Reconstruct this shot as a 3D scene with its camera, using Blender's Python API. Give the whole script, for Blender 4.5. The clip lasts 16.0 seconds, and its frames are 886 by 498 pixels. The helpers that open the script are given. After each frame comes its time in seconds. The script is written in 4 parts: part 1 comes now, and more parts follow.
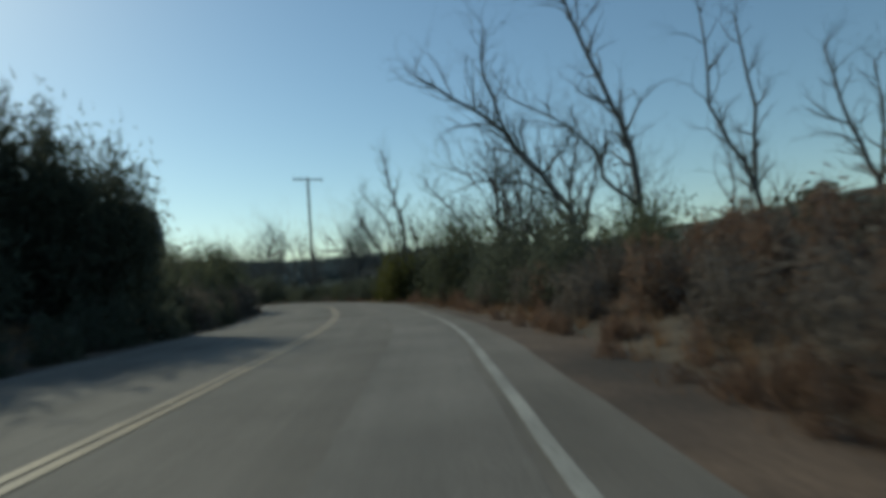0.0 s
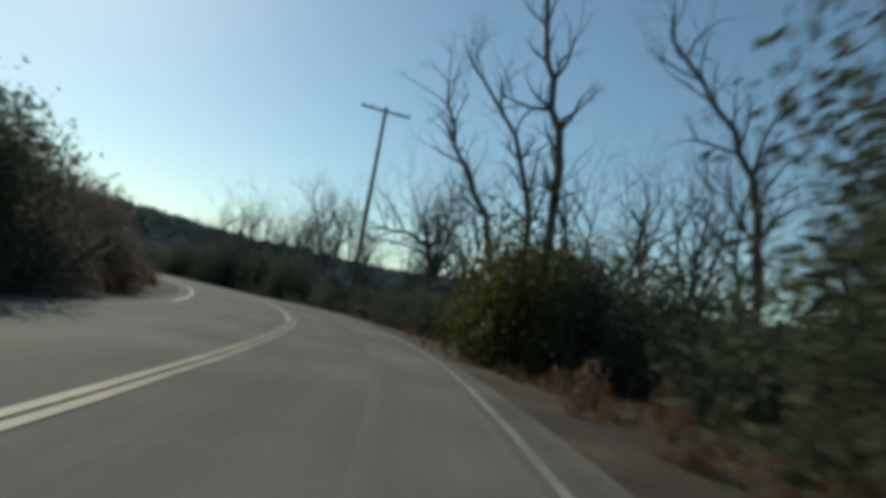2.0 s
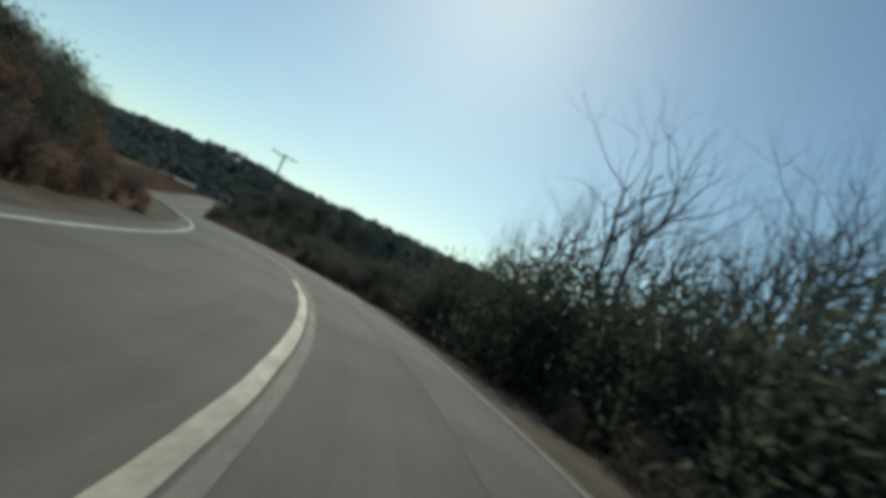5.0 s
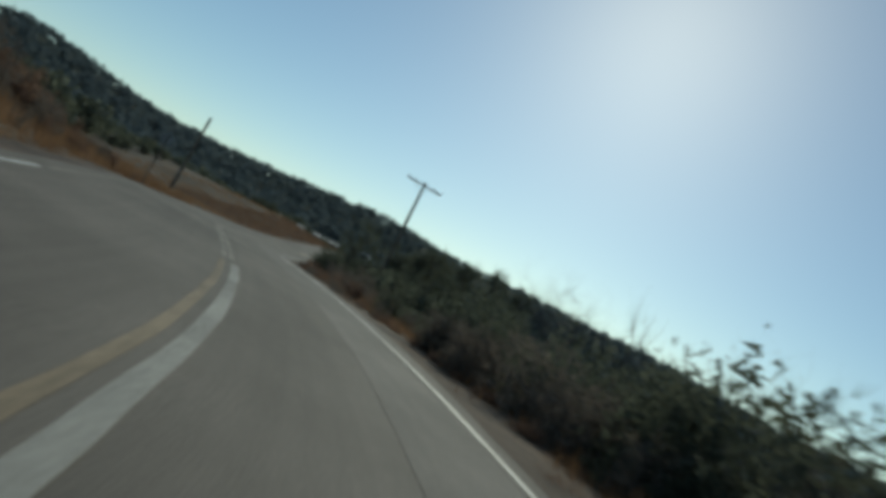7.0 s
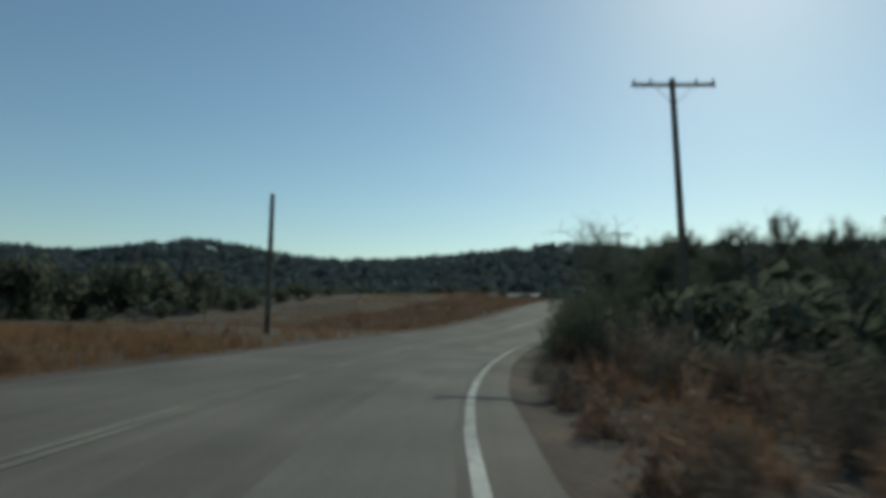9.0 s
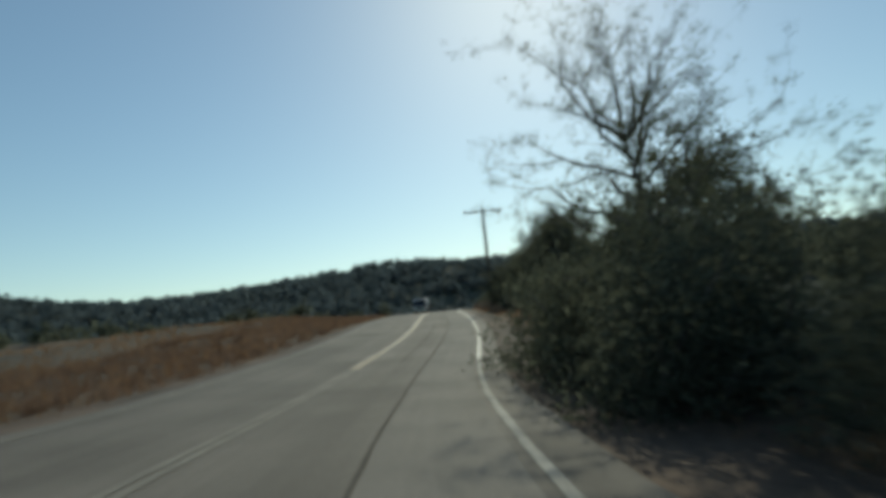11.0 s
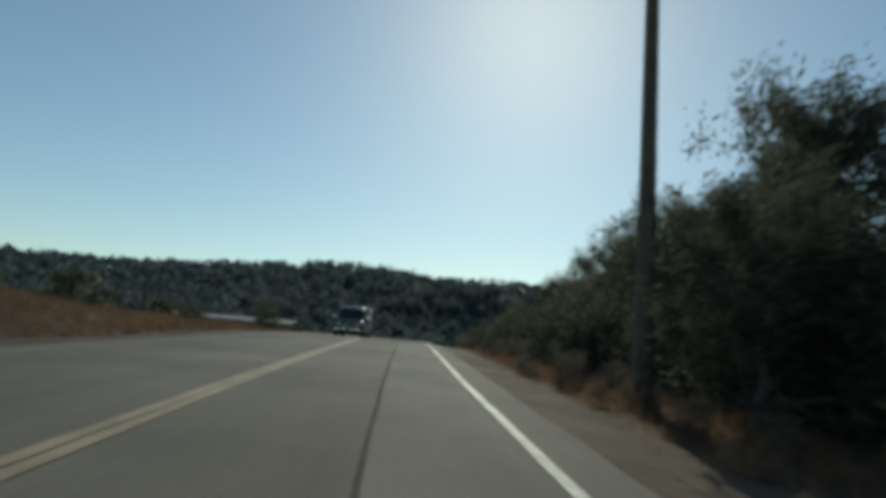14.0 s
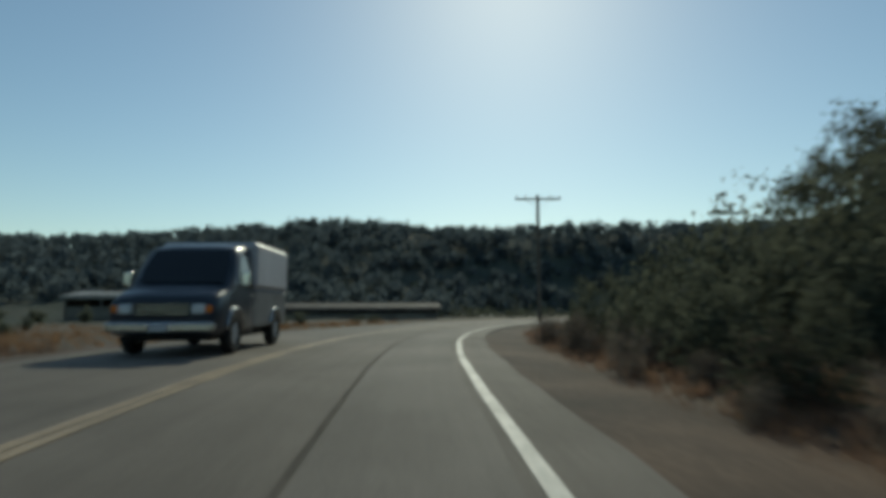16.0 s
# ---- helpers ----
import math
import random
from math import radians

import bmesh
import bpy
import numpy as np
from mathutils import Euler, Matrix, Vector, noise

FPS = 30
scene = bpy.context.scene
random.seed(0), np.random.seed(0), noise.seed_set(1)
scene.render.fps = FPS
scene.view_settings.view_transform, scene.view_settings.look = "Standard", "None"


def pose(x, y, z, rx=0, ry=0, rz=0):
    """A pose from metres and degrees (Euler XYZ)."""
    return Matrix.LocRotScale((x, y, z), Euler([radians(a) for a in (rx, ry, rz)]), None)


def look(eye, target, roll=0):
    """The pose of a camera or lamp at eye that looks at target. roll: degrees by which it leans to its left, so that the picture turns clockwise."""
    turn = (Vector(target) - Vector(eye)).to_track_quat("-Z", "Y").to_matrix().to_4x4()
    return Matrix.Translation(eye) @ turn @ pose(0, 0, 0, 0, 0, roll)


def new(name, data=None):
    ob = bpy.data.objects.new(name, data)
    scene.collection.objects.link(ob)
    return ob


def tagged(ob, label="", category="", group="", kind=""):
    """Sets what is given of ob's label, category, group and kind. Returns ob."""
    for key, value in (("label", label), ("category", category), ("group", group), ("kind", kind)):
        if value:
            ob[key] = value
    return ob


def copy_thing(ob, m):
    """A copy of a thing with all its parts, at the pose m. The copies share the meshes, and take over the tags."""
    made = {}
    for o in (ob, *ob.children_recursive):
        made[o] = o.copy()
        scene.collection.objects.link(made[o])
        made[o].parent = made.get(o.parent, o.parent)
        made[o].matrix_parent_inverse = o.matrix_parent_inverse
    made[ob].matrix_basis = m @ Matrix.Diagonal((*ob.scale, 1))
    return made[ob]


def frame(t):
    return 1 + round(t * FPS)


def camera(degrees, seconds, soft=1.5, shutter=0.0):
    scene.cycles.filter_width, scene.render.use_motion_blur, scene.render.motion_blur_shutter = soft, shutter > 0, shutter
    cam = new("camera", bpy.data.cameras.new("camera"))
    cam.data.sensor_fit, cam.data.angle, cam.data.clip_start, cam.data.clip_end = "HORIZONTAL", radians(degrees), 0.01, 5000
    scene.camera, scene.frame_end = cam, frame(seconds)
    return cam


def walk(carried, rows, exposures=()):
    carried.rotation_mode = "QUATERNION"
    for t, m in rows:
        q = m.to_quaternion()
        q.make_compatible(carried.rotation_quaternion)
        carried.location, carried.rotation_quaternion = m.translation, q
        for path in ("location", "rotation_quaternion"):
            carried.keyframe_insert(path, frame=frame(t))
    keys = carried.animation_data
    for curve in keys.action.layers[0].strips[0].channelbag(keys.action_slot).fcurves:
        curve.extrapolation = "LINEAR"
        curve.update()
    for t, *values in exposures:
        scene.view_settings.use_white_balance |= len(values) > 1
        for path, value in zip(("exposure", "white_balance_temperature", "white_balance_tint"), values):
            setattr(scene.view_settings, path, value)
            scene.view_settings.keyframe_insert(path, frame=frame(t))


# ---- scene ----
LENS = 72.0
cam = camera(LENS, 16.0, soft=5.0, shutter=0.35)
# seconds, x, y, z, pitch, roll, yaw
PATH = [
    (0.0, 2.56, -0.00, 1.01, 3.34, 4.14, -2.51),
    (0.5, 2.57, 6.66, 1.03, 5.83, 2.94, -2.09),
    (1.0, 2.34, 13.45, 1.07, 5.70, -8.40, -1.87),
    (1.5, 1.88, 20.52, 1.05, 5.32, -10.93, 3.65),
    (2.0, 1.00, 27.50, 1.07, 6.13, -9.86, 5.06),
    (2.5, -0.10, 34.40, 1.12, 6.00, -11.54, 11.71),
    (3.0, -2.06, 41.09, 1.14, 5.06, -11.88, 17.15),
    (3.5, -4.71, 47.45, 1.15, 5.17, -15.68, 21.44),
    (4.0, -7.71, 53.14, 1.21, 5.98, -18.61, 27.34),
    (4.5, -10.95, 58.12, 1.26, 5.98, -22.88, 32.65),
    (5.0, -14.47, 62.70, 1.23, 6.07, -23.81, 37.45),
    (5.5, -18.35, 66.77, 1.23, 6.15, -24.73, 41.56),
    (6.0, -22.56, 70.45, 1.30, 6.24, -25.66, 44.50),
    (6.5, -27.12, 73.85, 1.38, 6.33, -26.59, 47.48),
    (7.0, -32.16, 76.94, 1.46, 6.42, -27.51, 51.85),
    (7.5, -37.39, 80.41, 1.50, 7.65, -24.41, 60.62),
    (8.0, -43.46, 83.09, 1.57, 8.06, -19.61, 68.82),
    (8.5, -49.69, 85.18, 1.59, 7.47, -9.12, 71.13),
    (8.7, -52.19, 85.93, 1.58, 9.36, -4.69, 72.17),
    (9.0, -55.87, 87.00, 1.54, 5.80, -0.65, 72.00),
    (9.2, -58.21, 87.71, 1.49, 4.36, 3.12, 71.25),
    (9.7, -63.96, 89.57, 1.35, 5.26, 3.88, 66.22),
    (10.2, -69.52, 91.90, 1.26, 6.15, 4.64, 61.02),
    (10.7, -75.00, 94.68, 1.21, 7.05, 5.40, 57.22),
    (11.1, -79.37, 97.15, 1.19, 7.77, 6.01, 54.94),
    (11.5, -83.75, 99.82, 1.17, 8.49, 6.61, 52.61),
    (12.0, -89.14, 103.49, 1.23, 10.79, 4.11, 50.27),
    (12.5, -94.46, 107.56, 1.55, 11.51, -2.80, 48.93),
    (13.0, -100.03, 111.91, 2.00, 10.47, -8.08, 50.40),
    (13.5, -106.03, 116.14, 2.52, 12.03, -4.02, 51.77),
    (14.0, -111.95, 120.20, 3.00, 9.80, -4.71, 51.24),
    (14.5, -117.79, 124.39, 3.38, 7.32, -3.53, 51.13),
    (15.0, -123.57, 128.65, 3.72, 6.12, -1.93, 51.35),
    (15.5, -129.46, 132.88, 4.07, 5.58, -1.66, 51.19),
    (16.0, -135.30, 137.10, 4.36, 5.56, 0.16, 51.40),
]
walk(cam, [(t, pose(x, y, z, 90 + p, r, w)) for t, x, y, z, p, r, w in PATH],
     exposures=[(t, e, k, -8) for t, e, k in ((0.0, 0.08, 6450), (2.5, 0.1, 6580), (4.5, 0.0, 6540), (7.0, -0.1, 6500), (9.0, -0.13, 6450),
                                              (11.5, 0.12, 6830), (12.5, 0.03, 6780), (14.0, -0.05, 6770), (16.0, -0.06, 6770))])

# ---- daylight ----
SUN_AZ, SUN_EL = 44.5, 32.5
sun_dir = Vector((-math.sin(radians(SUN_AZ)) * math.cos(radians(SUN_EL)),
                  math.cos(radians(SUN_AZ)) * math.cos(radians(SUN_EL)), math.sin(radians(SUN_EL))))
world = bpy.data.worlds.new("sky")
scene.world = world
world.use_nodes = True
wn = world.node_tree.nodes
sky = wn.new("ShaderNodeTexSky")
sky.sky_type = "NISHITA"
sky.sun_disc = False
sky.sun_elevation = radians(SUN_EL)
sky.sun_rotation = radians(-SUN_AZ)
sky.air_density, sky.dust_density, sky.ozone_density = 1.1, 0.32, 2.5
wn["Background"].inputs["Strength"].default_value = 0.092
world.node_tree.links.new(sky.outputs[0], wn["Background"].inputs["Color"])
lamp = bpy.data.lights.new("sun", "SUN")
lamp.energy, lamp.angle, lamp.color = 2.2, radians(0.53), (1.0, 0.93, 0.82)
sun = new("sun", lamp)
sun.matrix_world = look(sun_dir * 200, (0, 0, 0))


# ---- materials ----
def material(name, c1, c2, scale=3.0, rough=0.8, bump=0.3, fine=40.0, vary=0.0, spec=0.3, trans=0.0, space="Object", c3=None, streak=0.0):
    """Two-scale mottled surface; vary: brightness change from object to object."""
    m = bpy.data.materials.new(name)
    m.use_nodes = True
    nt = m.node_tree
    n, l = nt.nodes, nt.links
    bs = n["Principled BSDF"]
    co = n.new("ShaderNodeTexCoord")
    big = n.new("ShaderNodeTexNoise")
    big.inputs["Scale"].default_value, big.inputs["Detail"].default_value = scale, 6.0
    small = n.new("ShaderNodeTexNoise")
    small.inputs["Scale"].default_value, small.inputs["Detail"].default_value = fine, 4.0
    src = co.outputs[space]
    l.new(src, big.inputs["Vector"])
    l.new(src, small.inputs["Vector"])
    ramp = n.new("ShaderNodeValToRGB")
    ramp.color_ramp.elements[0].position, ramp.color_ramp.elements[1].position = 0.32, 0.68
    ramp.color_ramp.elements[0].color, ramp.color_ramp.elements[1].color = (*c1, 1), (*c2, 1)
    if c3:
        e = ramp.color_ramp.elements.new(0.5)
        e.color = (*c3, 1)
    l.new(big.outputs["Fac"], ramp.inputs["Fac"])
    mix = n.new("ShaderNodeMix")
    mix.data_type, mix.blend_type = "RGBA", "MULTIPLY"
    mix.inputs["Factor"].default_value = 1.0
    gr = n.new("ShaderNodeMapRange")
    gr.inputs["From Min"].default_value, gr.inputs["From Max"].default_value = 0.3, 0.7
    gr.inputs["To Min"].default_value, gr.inputs["To Max"].default_value = 0.72, 1.28
    l.new(small.outputs["Fac"], gr.inputs["Value"])
    l.new(ramp.outputs["Color"], mix.inputs["A"])
    l.new(gr.outputs["Result"], mix.inputs["B"])
    col = mix.outputs["Result"]
    if streak:
        # wear along the lanes: u is metres across, v metres along
        for (su, sv), lo, hi in (((1.3, 0.05), 1 - streak, 1 + streak), ((6.0, 0.12), 1 - 0.45 * streak, 1 + 0.45 * streak), ((0.25, 0.22), 1 - 0.6 * streak, 1 + 0.6 * streak)):
            mp = n.new("ShaderNodeMapping")
            mp.inputs["Scale"].default_value = (su, sv, 1)
            l.new(co.outputs["UV"], mp.inputs["Vector"])
            ns = n.new("ShaderNodeTexNoise")
            ns.inputs["Scale"].default_value, ns.inputs["Detail"].default_value = 1.0, 5.0
            l.new(mp.outputs["Vector"], ns.inputs["Vector"])
            rg = n.new("ShaderNodeMapRange")
            rg.inputs["From Min"].default_value, rg.inputs["From Max"].default_value = 0.3, 0.7
            rg.inputs["To Min"].default_value, rg.inputs["To Max"].default_value = lo, hi
            l.new(ns.outputs["Fac"], rg.inputs["Value"])
            ml = n.new("ShaderNodeMix")
            ml.data_type, ml.blend_type = "RGBA", "MULTIPLY"
            ml.inputs["Factor"].default_value = 1.0
            l.new(col, ml.inputs["A"])
            l.new(rg.outputs["Result"], ml.inputs["B"])
            col = ml.outputs["Result"]
    if vary:
        oi = n.new("ShaderNodeObjectInfo")
        gi = n.new("ShaderNodeNewGeometry")
        add = n.new("ShaderNodeMath")
        l.new(oi.outputs["Random"], add.inputs[0])
        l.new(gi.outputs["Random Per Island"], add.inputs[1])
        vr = n.new("ShaderNodeMapRange")
        vr.inputs["From Max"].default_value = 2.0
        vr.inputs["To Min"].default_value, vr.inputs["To Max"].default_value = 1 - vary, 1 + vary
        l.new(add.outputs[0], vr.inputs["Value"])
        mv = n.new("ShaderNodeMix")
        mv.data_type, mv.blend_type = "RGBA", "MULTIPLY"
        mv.inputs["Factor"].default_value = 1.0
        l.new(col, mv.inputs["A"])
        l.new(vr.outputs["Result"], mv.inputs["B"])
        col = mv.outputs["Result"]
    l.new(col, bs.inputs["Base Color"])
    bs.inputs["Roughness"].default_value = rough
    bs.inputs["Specular IOR Level"].default_value = spec
    if bump:
        bp = n.new("ShaderNodeBump")
        bp.inputs["Strength"].default_value, bp.inputs["Distance"].default_value = bump, 0.02
        l.new(small.outputs["Fac"], bp.inputs["Height"])
        l.new(bp.outputs["Normal"], bs.inputs["Normal"])
    if trans:
        tr = n.new("ShaderNodeBsdfTranslucent")
        l.new(col, tr.inputs["Color"])
        ms = n.new("ShaderNodeMixShader")
        ms.inputs["Fac"].default_value = trans
        l.new(bs.outputs[0], ms.inputs[1])
        l.new(tr.outputs[0], ms.inputs[2])
        l.new(ms.outputs[0], n["Material Output"].inputs["Surface"])
    return m


ASPHALT = material("asphalt", (0.121, 0.103, 0.085), (0.186, 0.159, 0.132), 0.35, 0.85, 0.25, 60, spec=0.2, streak=0.13)
PATCH = material("worn_asphalt", (0.138, 0.12, 0.102), (0.206, 0.18, 0.153), 0.4, 0.85, 0.25, 60, spec=0.2, streak=0.1)
TAR = material("tar", (0.098, 0.086, 0.072), (0.138, 0.119, 0.1), 2, 0.95, 0.2, 40, spec=0.05)
WHITE = material("white_paint", (0.3, 0.282, 0.25), (0.52, 0.49, 0.435), 1.8, 0.65, 0.2, 18, streak=0.34)
YELLOW = material("yellow_paint", (0.205, 0.148, 0.09), (0.35, 0.258, 0.158), 1.5, 0.6, 0.15, 30, streak=0.25)
PALEPAINT = material("bleached_yellow_paint", (0.25, 0.205, 0.145), (0.47, 0.395, 0.295), 1.8, 0.65, 0.2, 18, streak=0.42)
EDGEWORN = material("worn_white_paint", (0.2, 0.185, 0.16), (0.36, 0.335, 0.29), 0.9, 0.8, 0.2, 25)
ORANGE = material("dull_orange_paint", (0.17, 0.13, 0.085), (0.28, 0.21, 0.135), 1.2, 0.8, 0.2, 20, streak=0.3)
FAINT = material("worn_off_paint", (0.15, 0.13, 0.105), (0.26, 0.23, 0.185), 0.9, 0.8, 0.2, 25)
DIRT = material("dirt", (0.052, 0.037, 0.027), (0.14, 0.092, 0.062), 0.5, 0.95, 0.6, 14, c3=(0.09, 0.06, 0.042))
HILLSIDE = material("scrubby_hillside", (0.06, 0.068, 0.056), (0.105, 0.1, 0.08), 0.08, 0.95, 0.8, 2.5, c3=(0.078, 0.085, 0.07), spec=0.05)
EARTH = material("earth", (0.06, 0.05, 0.037), (0.13, 0.094, 0.064), 0.12, 0.95, 0.8, 3, c3=(0.09, 0.069, 0.047))
BARK = material("bark", (0.09, 0.08, 0.07), (0.17, 0.155, 0.138), 3, 0.95, 0.8, 25, vary=0.2)
POLE = material("pole_wood", (0.09, 0.073, 0.058), (0.16, 0.133, 0.105), 2, 0.9, 0.6, 20)
STEEL = material("galvanised_steel", (0.4, 0.4, 0.39), (0.55, 0.55, 0.53), 2, 0.5, 0.1, 20)
CONCRETE = material("concrete", (0.26, 0.245, 0.22), (0.36, 0.34, 0.31), 0.7, 0.9, 0.3, 12)
CERAMIC = material("brown_ceramic", (0.09, 0.05, 0.03), (0.12, 0.07, 0.05), 5, 0.25, 0.0, 20, spec=0.5)
ROCK = material("granite", (0.13, 0.12, 0.115), (0.25, 0.235, 0.22), 0.5, 0.9, 0.9, 5, c3=(0.18, 0.17, 0.16))
DARKLEAF = material("dark_leaf", (0.082, 0.088, 0.064), (0.122, 0.128, 0.09), 0.8, 0.75, 0.0, 8, vary=0.35, trans=0.56, spec=0.08)
OLIVE = material("olive_leaf", (0.09, 0.096, 0.057), (0.135, 0.14, 0.085), 0.8, 0.75, 0.0, 8, vary=0.35, trans=0.53, spec=0.08)
LIME = material("yellow_green_leaf", (0.1, 0.1, 0.025), (0.16, 0.15, 0.04), 0.8, 0.6, 0.0, 8, vary=0.3, trans=0.5)
DRY = material("dry_brush", (0.16, 0.098, 0.068), (0.26, 0.168, 0.118), 0.8, 0.9, 0.0, 8, vary=0.35, trans=0.5, spec=0.1)
GREYBRUSH = material("grey_brush", (0.13, 0.107, 0.086), (0.21, 0.175, 0.145), 0.8, 0.9, 0.0, 8, vary=0.35, trans=0.42, spec=0.1)
STRAW = material("dry_grass", (0.2, 0.112, 0.058), (0.33, 0.195, 0.105), 0.6, 0.9, 0.0, 5, vary=0.35, trans=0.42)
# distant haze is mixed into this leaf colour: bluer and paler than near leaves
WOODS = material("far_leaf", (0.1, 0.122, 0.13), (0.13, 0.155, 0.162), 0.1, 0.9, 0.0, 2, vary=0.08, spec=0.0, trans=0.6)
ROOF = material("metal_roof", (0.19, 0.178, 0.158), (0.26, 0.245, 0.218), 0.4, 0.6, 0.1, 6)
RUST = material("rusted_roof", (0.1, 0.085, 0.072), (0.15, 0.128, 0.11), 0.4, 0.8, 0.2, 6, spec=0.1)
SIGNBACK = material("bare_aluminium", (0.2, 0.2, 0.19), (0.3, 0.3, 0.285), 3, 0.55, 0.1, 25)
SIGNFACE = material("yellow_sign_face", (0.6, 0.4, 0.02), (0.7, 0.48, 0.03), 2, 0.5, 0.0, 25)
VANBLUE = material("dark_blue_car_paint", (0.022, 0.027, 0.036), (0.032, 0.038, 0.05), 1.5, 0.28, 0.02, 30, spec=0.5)
VANGREY = material("dusty_grey_paint", (0.12, 0.118, 0.115), (0.18, 0.176, 0.17), 1.5, 0.45, 0.03, 30, spec=0.4)
VANPALE = material("pale_box_panel", (0.42, 0.4, 0.4), (0.54, 0.52, 0.52), 1.2, 0.5, 0.03, 30, spec=0.4)
CARGLASS = material("tinted_car_glass", (0.01, 0.012, 0.014), (0.014, 0.017, 0.02), 1, 0.06, 0.0, 20, spec=0.6)
RUBBER = material("tyre_rubber", (0.018, 0.018, 0.018), (0.03, 0.03, 0.03), 4, 0.85, 0.2, 40, spec=0.2)
CHROME = material("worn_chrome", (0.5, 0.5, 0.5), (0.65, 0.65, 0.64), 3, 0.22, 0.02, 30)
CHROME.node_tree.nodes["Principled BSDF"].inputs["Metallic"].default_value = 1.0
LENSGLASS = material("headlight_lens", (0.55, 0.56, 0.56), (0.7, 0.7, 0.7), 8, 0.1, 0.1, 60, spec=0.6)
AMBER = material("amber_lens", (0.7, 0.16, 0.01), (0.8, 0.2, 0.015), 8, 0.2, 0.1, 60, spec=0.5)
BOARD = material("weathered_board", (0.13, 0.118, 0.1), (0.21, 0.19, 0.16), 0.6, 0.9, 0.3, 9)

# ---- the road's line: curvature and height every seven metres, cross fall every fourteen ----
KAP = [-0.023192, -0.012892, -0.001663, 0.008604, 0.009410, 0.004770, 0.008253, 0.014266, 0.016648, 0.017721,
       0.020022, 0.019223, 0.013815, 0.014250, 0.020353, 0.019727, 0.007171, -0.003497, -0.010659, -0.014992,
       -0.010328, -0.006267, -0.006583, -0.008363, -0.001692, 0.005606, 0.004316, 0.001713, -0.001818, -0.001580,
       0.000154, -0.000180, -0.003515, -0.010804, -0.015718, -0.016803, -0.015173, -0.012071, -0.008447, -0.004792,
       -0.001261, 0.002182]
RISE = [-0.001, -0.002, 0.003, 0.079, 0.054, 0.039, 0.113, 0.132, 0.116, 0.183, 0.267, 0.193, 0.245, 0.354, 0.451,
        0.510, 0.600, 0.597, 0.514, 0.338, 0.262, 0.233, 0.220, 0.228, 0.560, 1.002, 1.491, 1.970, 2.341, 2.666,
        3.009, 3.318, 3.514, 3.565, 3.543, 3.510, 3.492, 3.481, 3.468, 3.458, 3.448, 3.439]
TILT = [-0.0024, -0.0069, -0.0094, -0.0083, -0.0009, -0.0028, -0.0166, -0.0197, -0.0139, -0.0070, -0.0138, -0.0266,
        -0.0402, -0.0342, -0.0216, -0.0160, -0.0120, -0.0050, 0.0005, 0.0027, 0.0029, 0.0025]
LANE = 3.257
S = np.arange(-60.0, 341.0)
knots = -10.0 + 7.0 * np.arange(len(KAP))
kap = np.interp(S, knots, KAP, left=0.0, right=0.0)
I0 = 60
TH = np.concatenate([[0], np.cumsum((kap[1:] + kap[:-1]) / 2)])
TH -= TH[I0]
mid = (TH[1:] + TH[:-1]) / 2
RX = np.concatenate([[0], np.cumsum(-np.sin(mid))])
RY = np.concatenate([[0], np.cumsum(np.cos(mid))])
RX -= RX[I0]
RY -= RY[I0]


def smoothed(a):
    return np.convolve(np.pad(a, 3, mode="edge"), np.ones(7) / 7, "valid")


RZ = smoothed(np.interp(S, knots, RISE))
RZ -= RZ[I0]
CROSS = np.interp(S, np.linspace(-10.0, 277.0, len(TILT)), TILT)


def road_at(s, o):
    """World x, y and the road's height at s metres along and o metres to the right of the middle line."""
    th = np.interp(s, S, TH)
    return (np.interp(s, S, RX) + o * np.cos(th), np.interp(s, S, RY) + o * np.sin(th),
            np.interp(s, S, RZ) + np.clip(o, -4, 4) * np.interp(s, S, CROSS))


def step(x, a, b):
    u = np.clip((x - a) / (b - a), 0, 1)
    return u * u * (3 - 2 * u)


# bank heights beside the road: s, left rise, right rise
BANKS = np.array([(-60, 4, 1.2), (0, 4.5, 1.3), (14, 5, 1.3), (24, 5, 0.2), (40, 5, -0.4), (52, 5.0, -0.6), (60, 4.4, -0.7), (72, 2.8, -0.9), (85, 3.4, -1.4), (106, 4.6, -1.6),
                  (115, 2.6, -1.2), (125, 0.8, -0.6), (138, 0.1, 0.2), (152, -0.1, 0.8), (168, 0.15, 1.0), (184, 0.6, 1.1), (198, 0.9, 1.1), (208, 0.3, 1.0), (222, -0.3, 1.0), (240, -0.5, 0.4), (340, -1, 1.0)])


def wav(x, y, k, a, b):
    return np.sin(x * k + a) * np.cos(y * k * 0.83 + b)


def profile(s, o):
    """Height of the ground beside the road, relative to the road."""
    d = np.abs(o)
    left = np.interp(s, BANKS[:, 0], BANKS[:, 1])
    right = np.interp(s, BANKS[:, 0], BANKS[:, 2])
    h = np.where(o < 0, left * step(d, 4.6, 15.0), right * step(d, 5.2, 12.0))
    return h


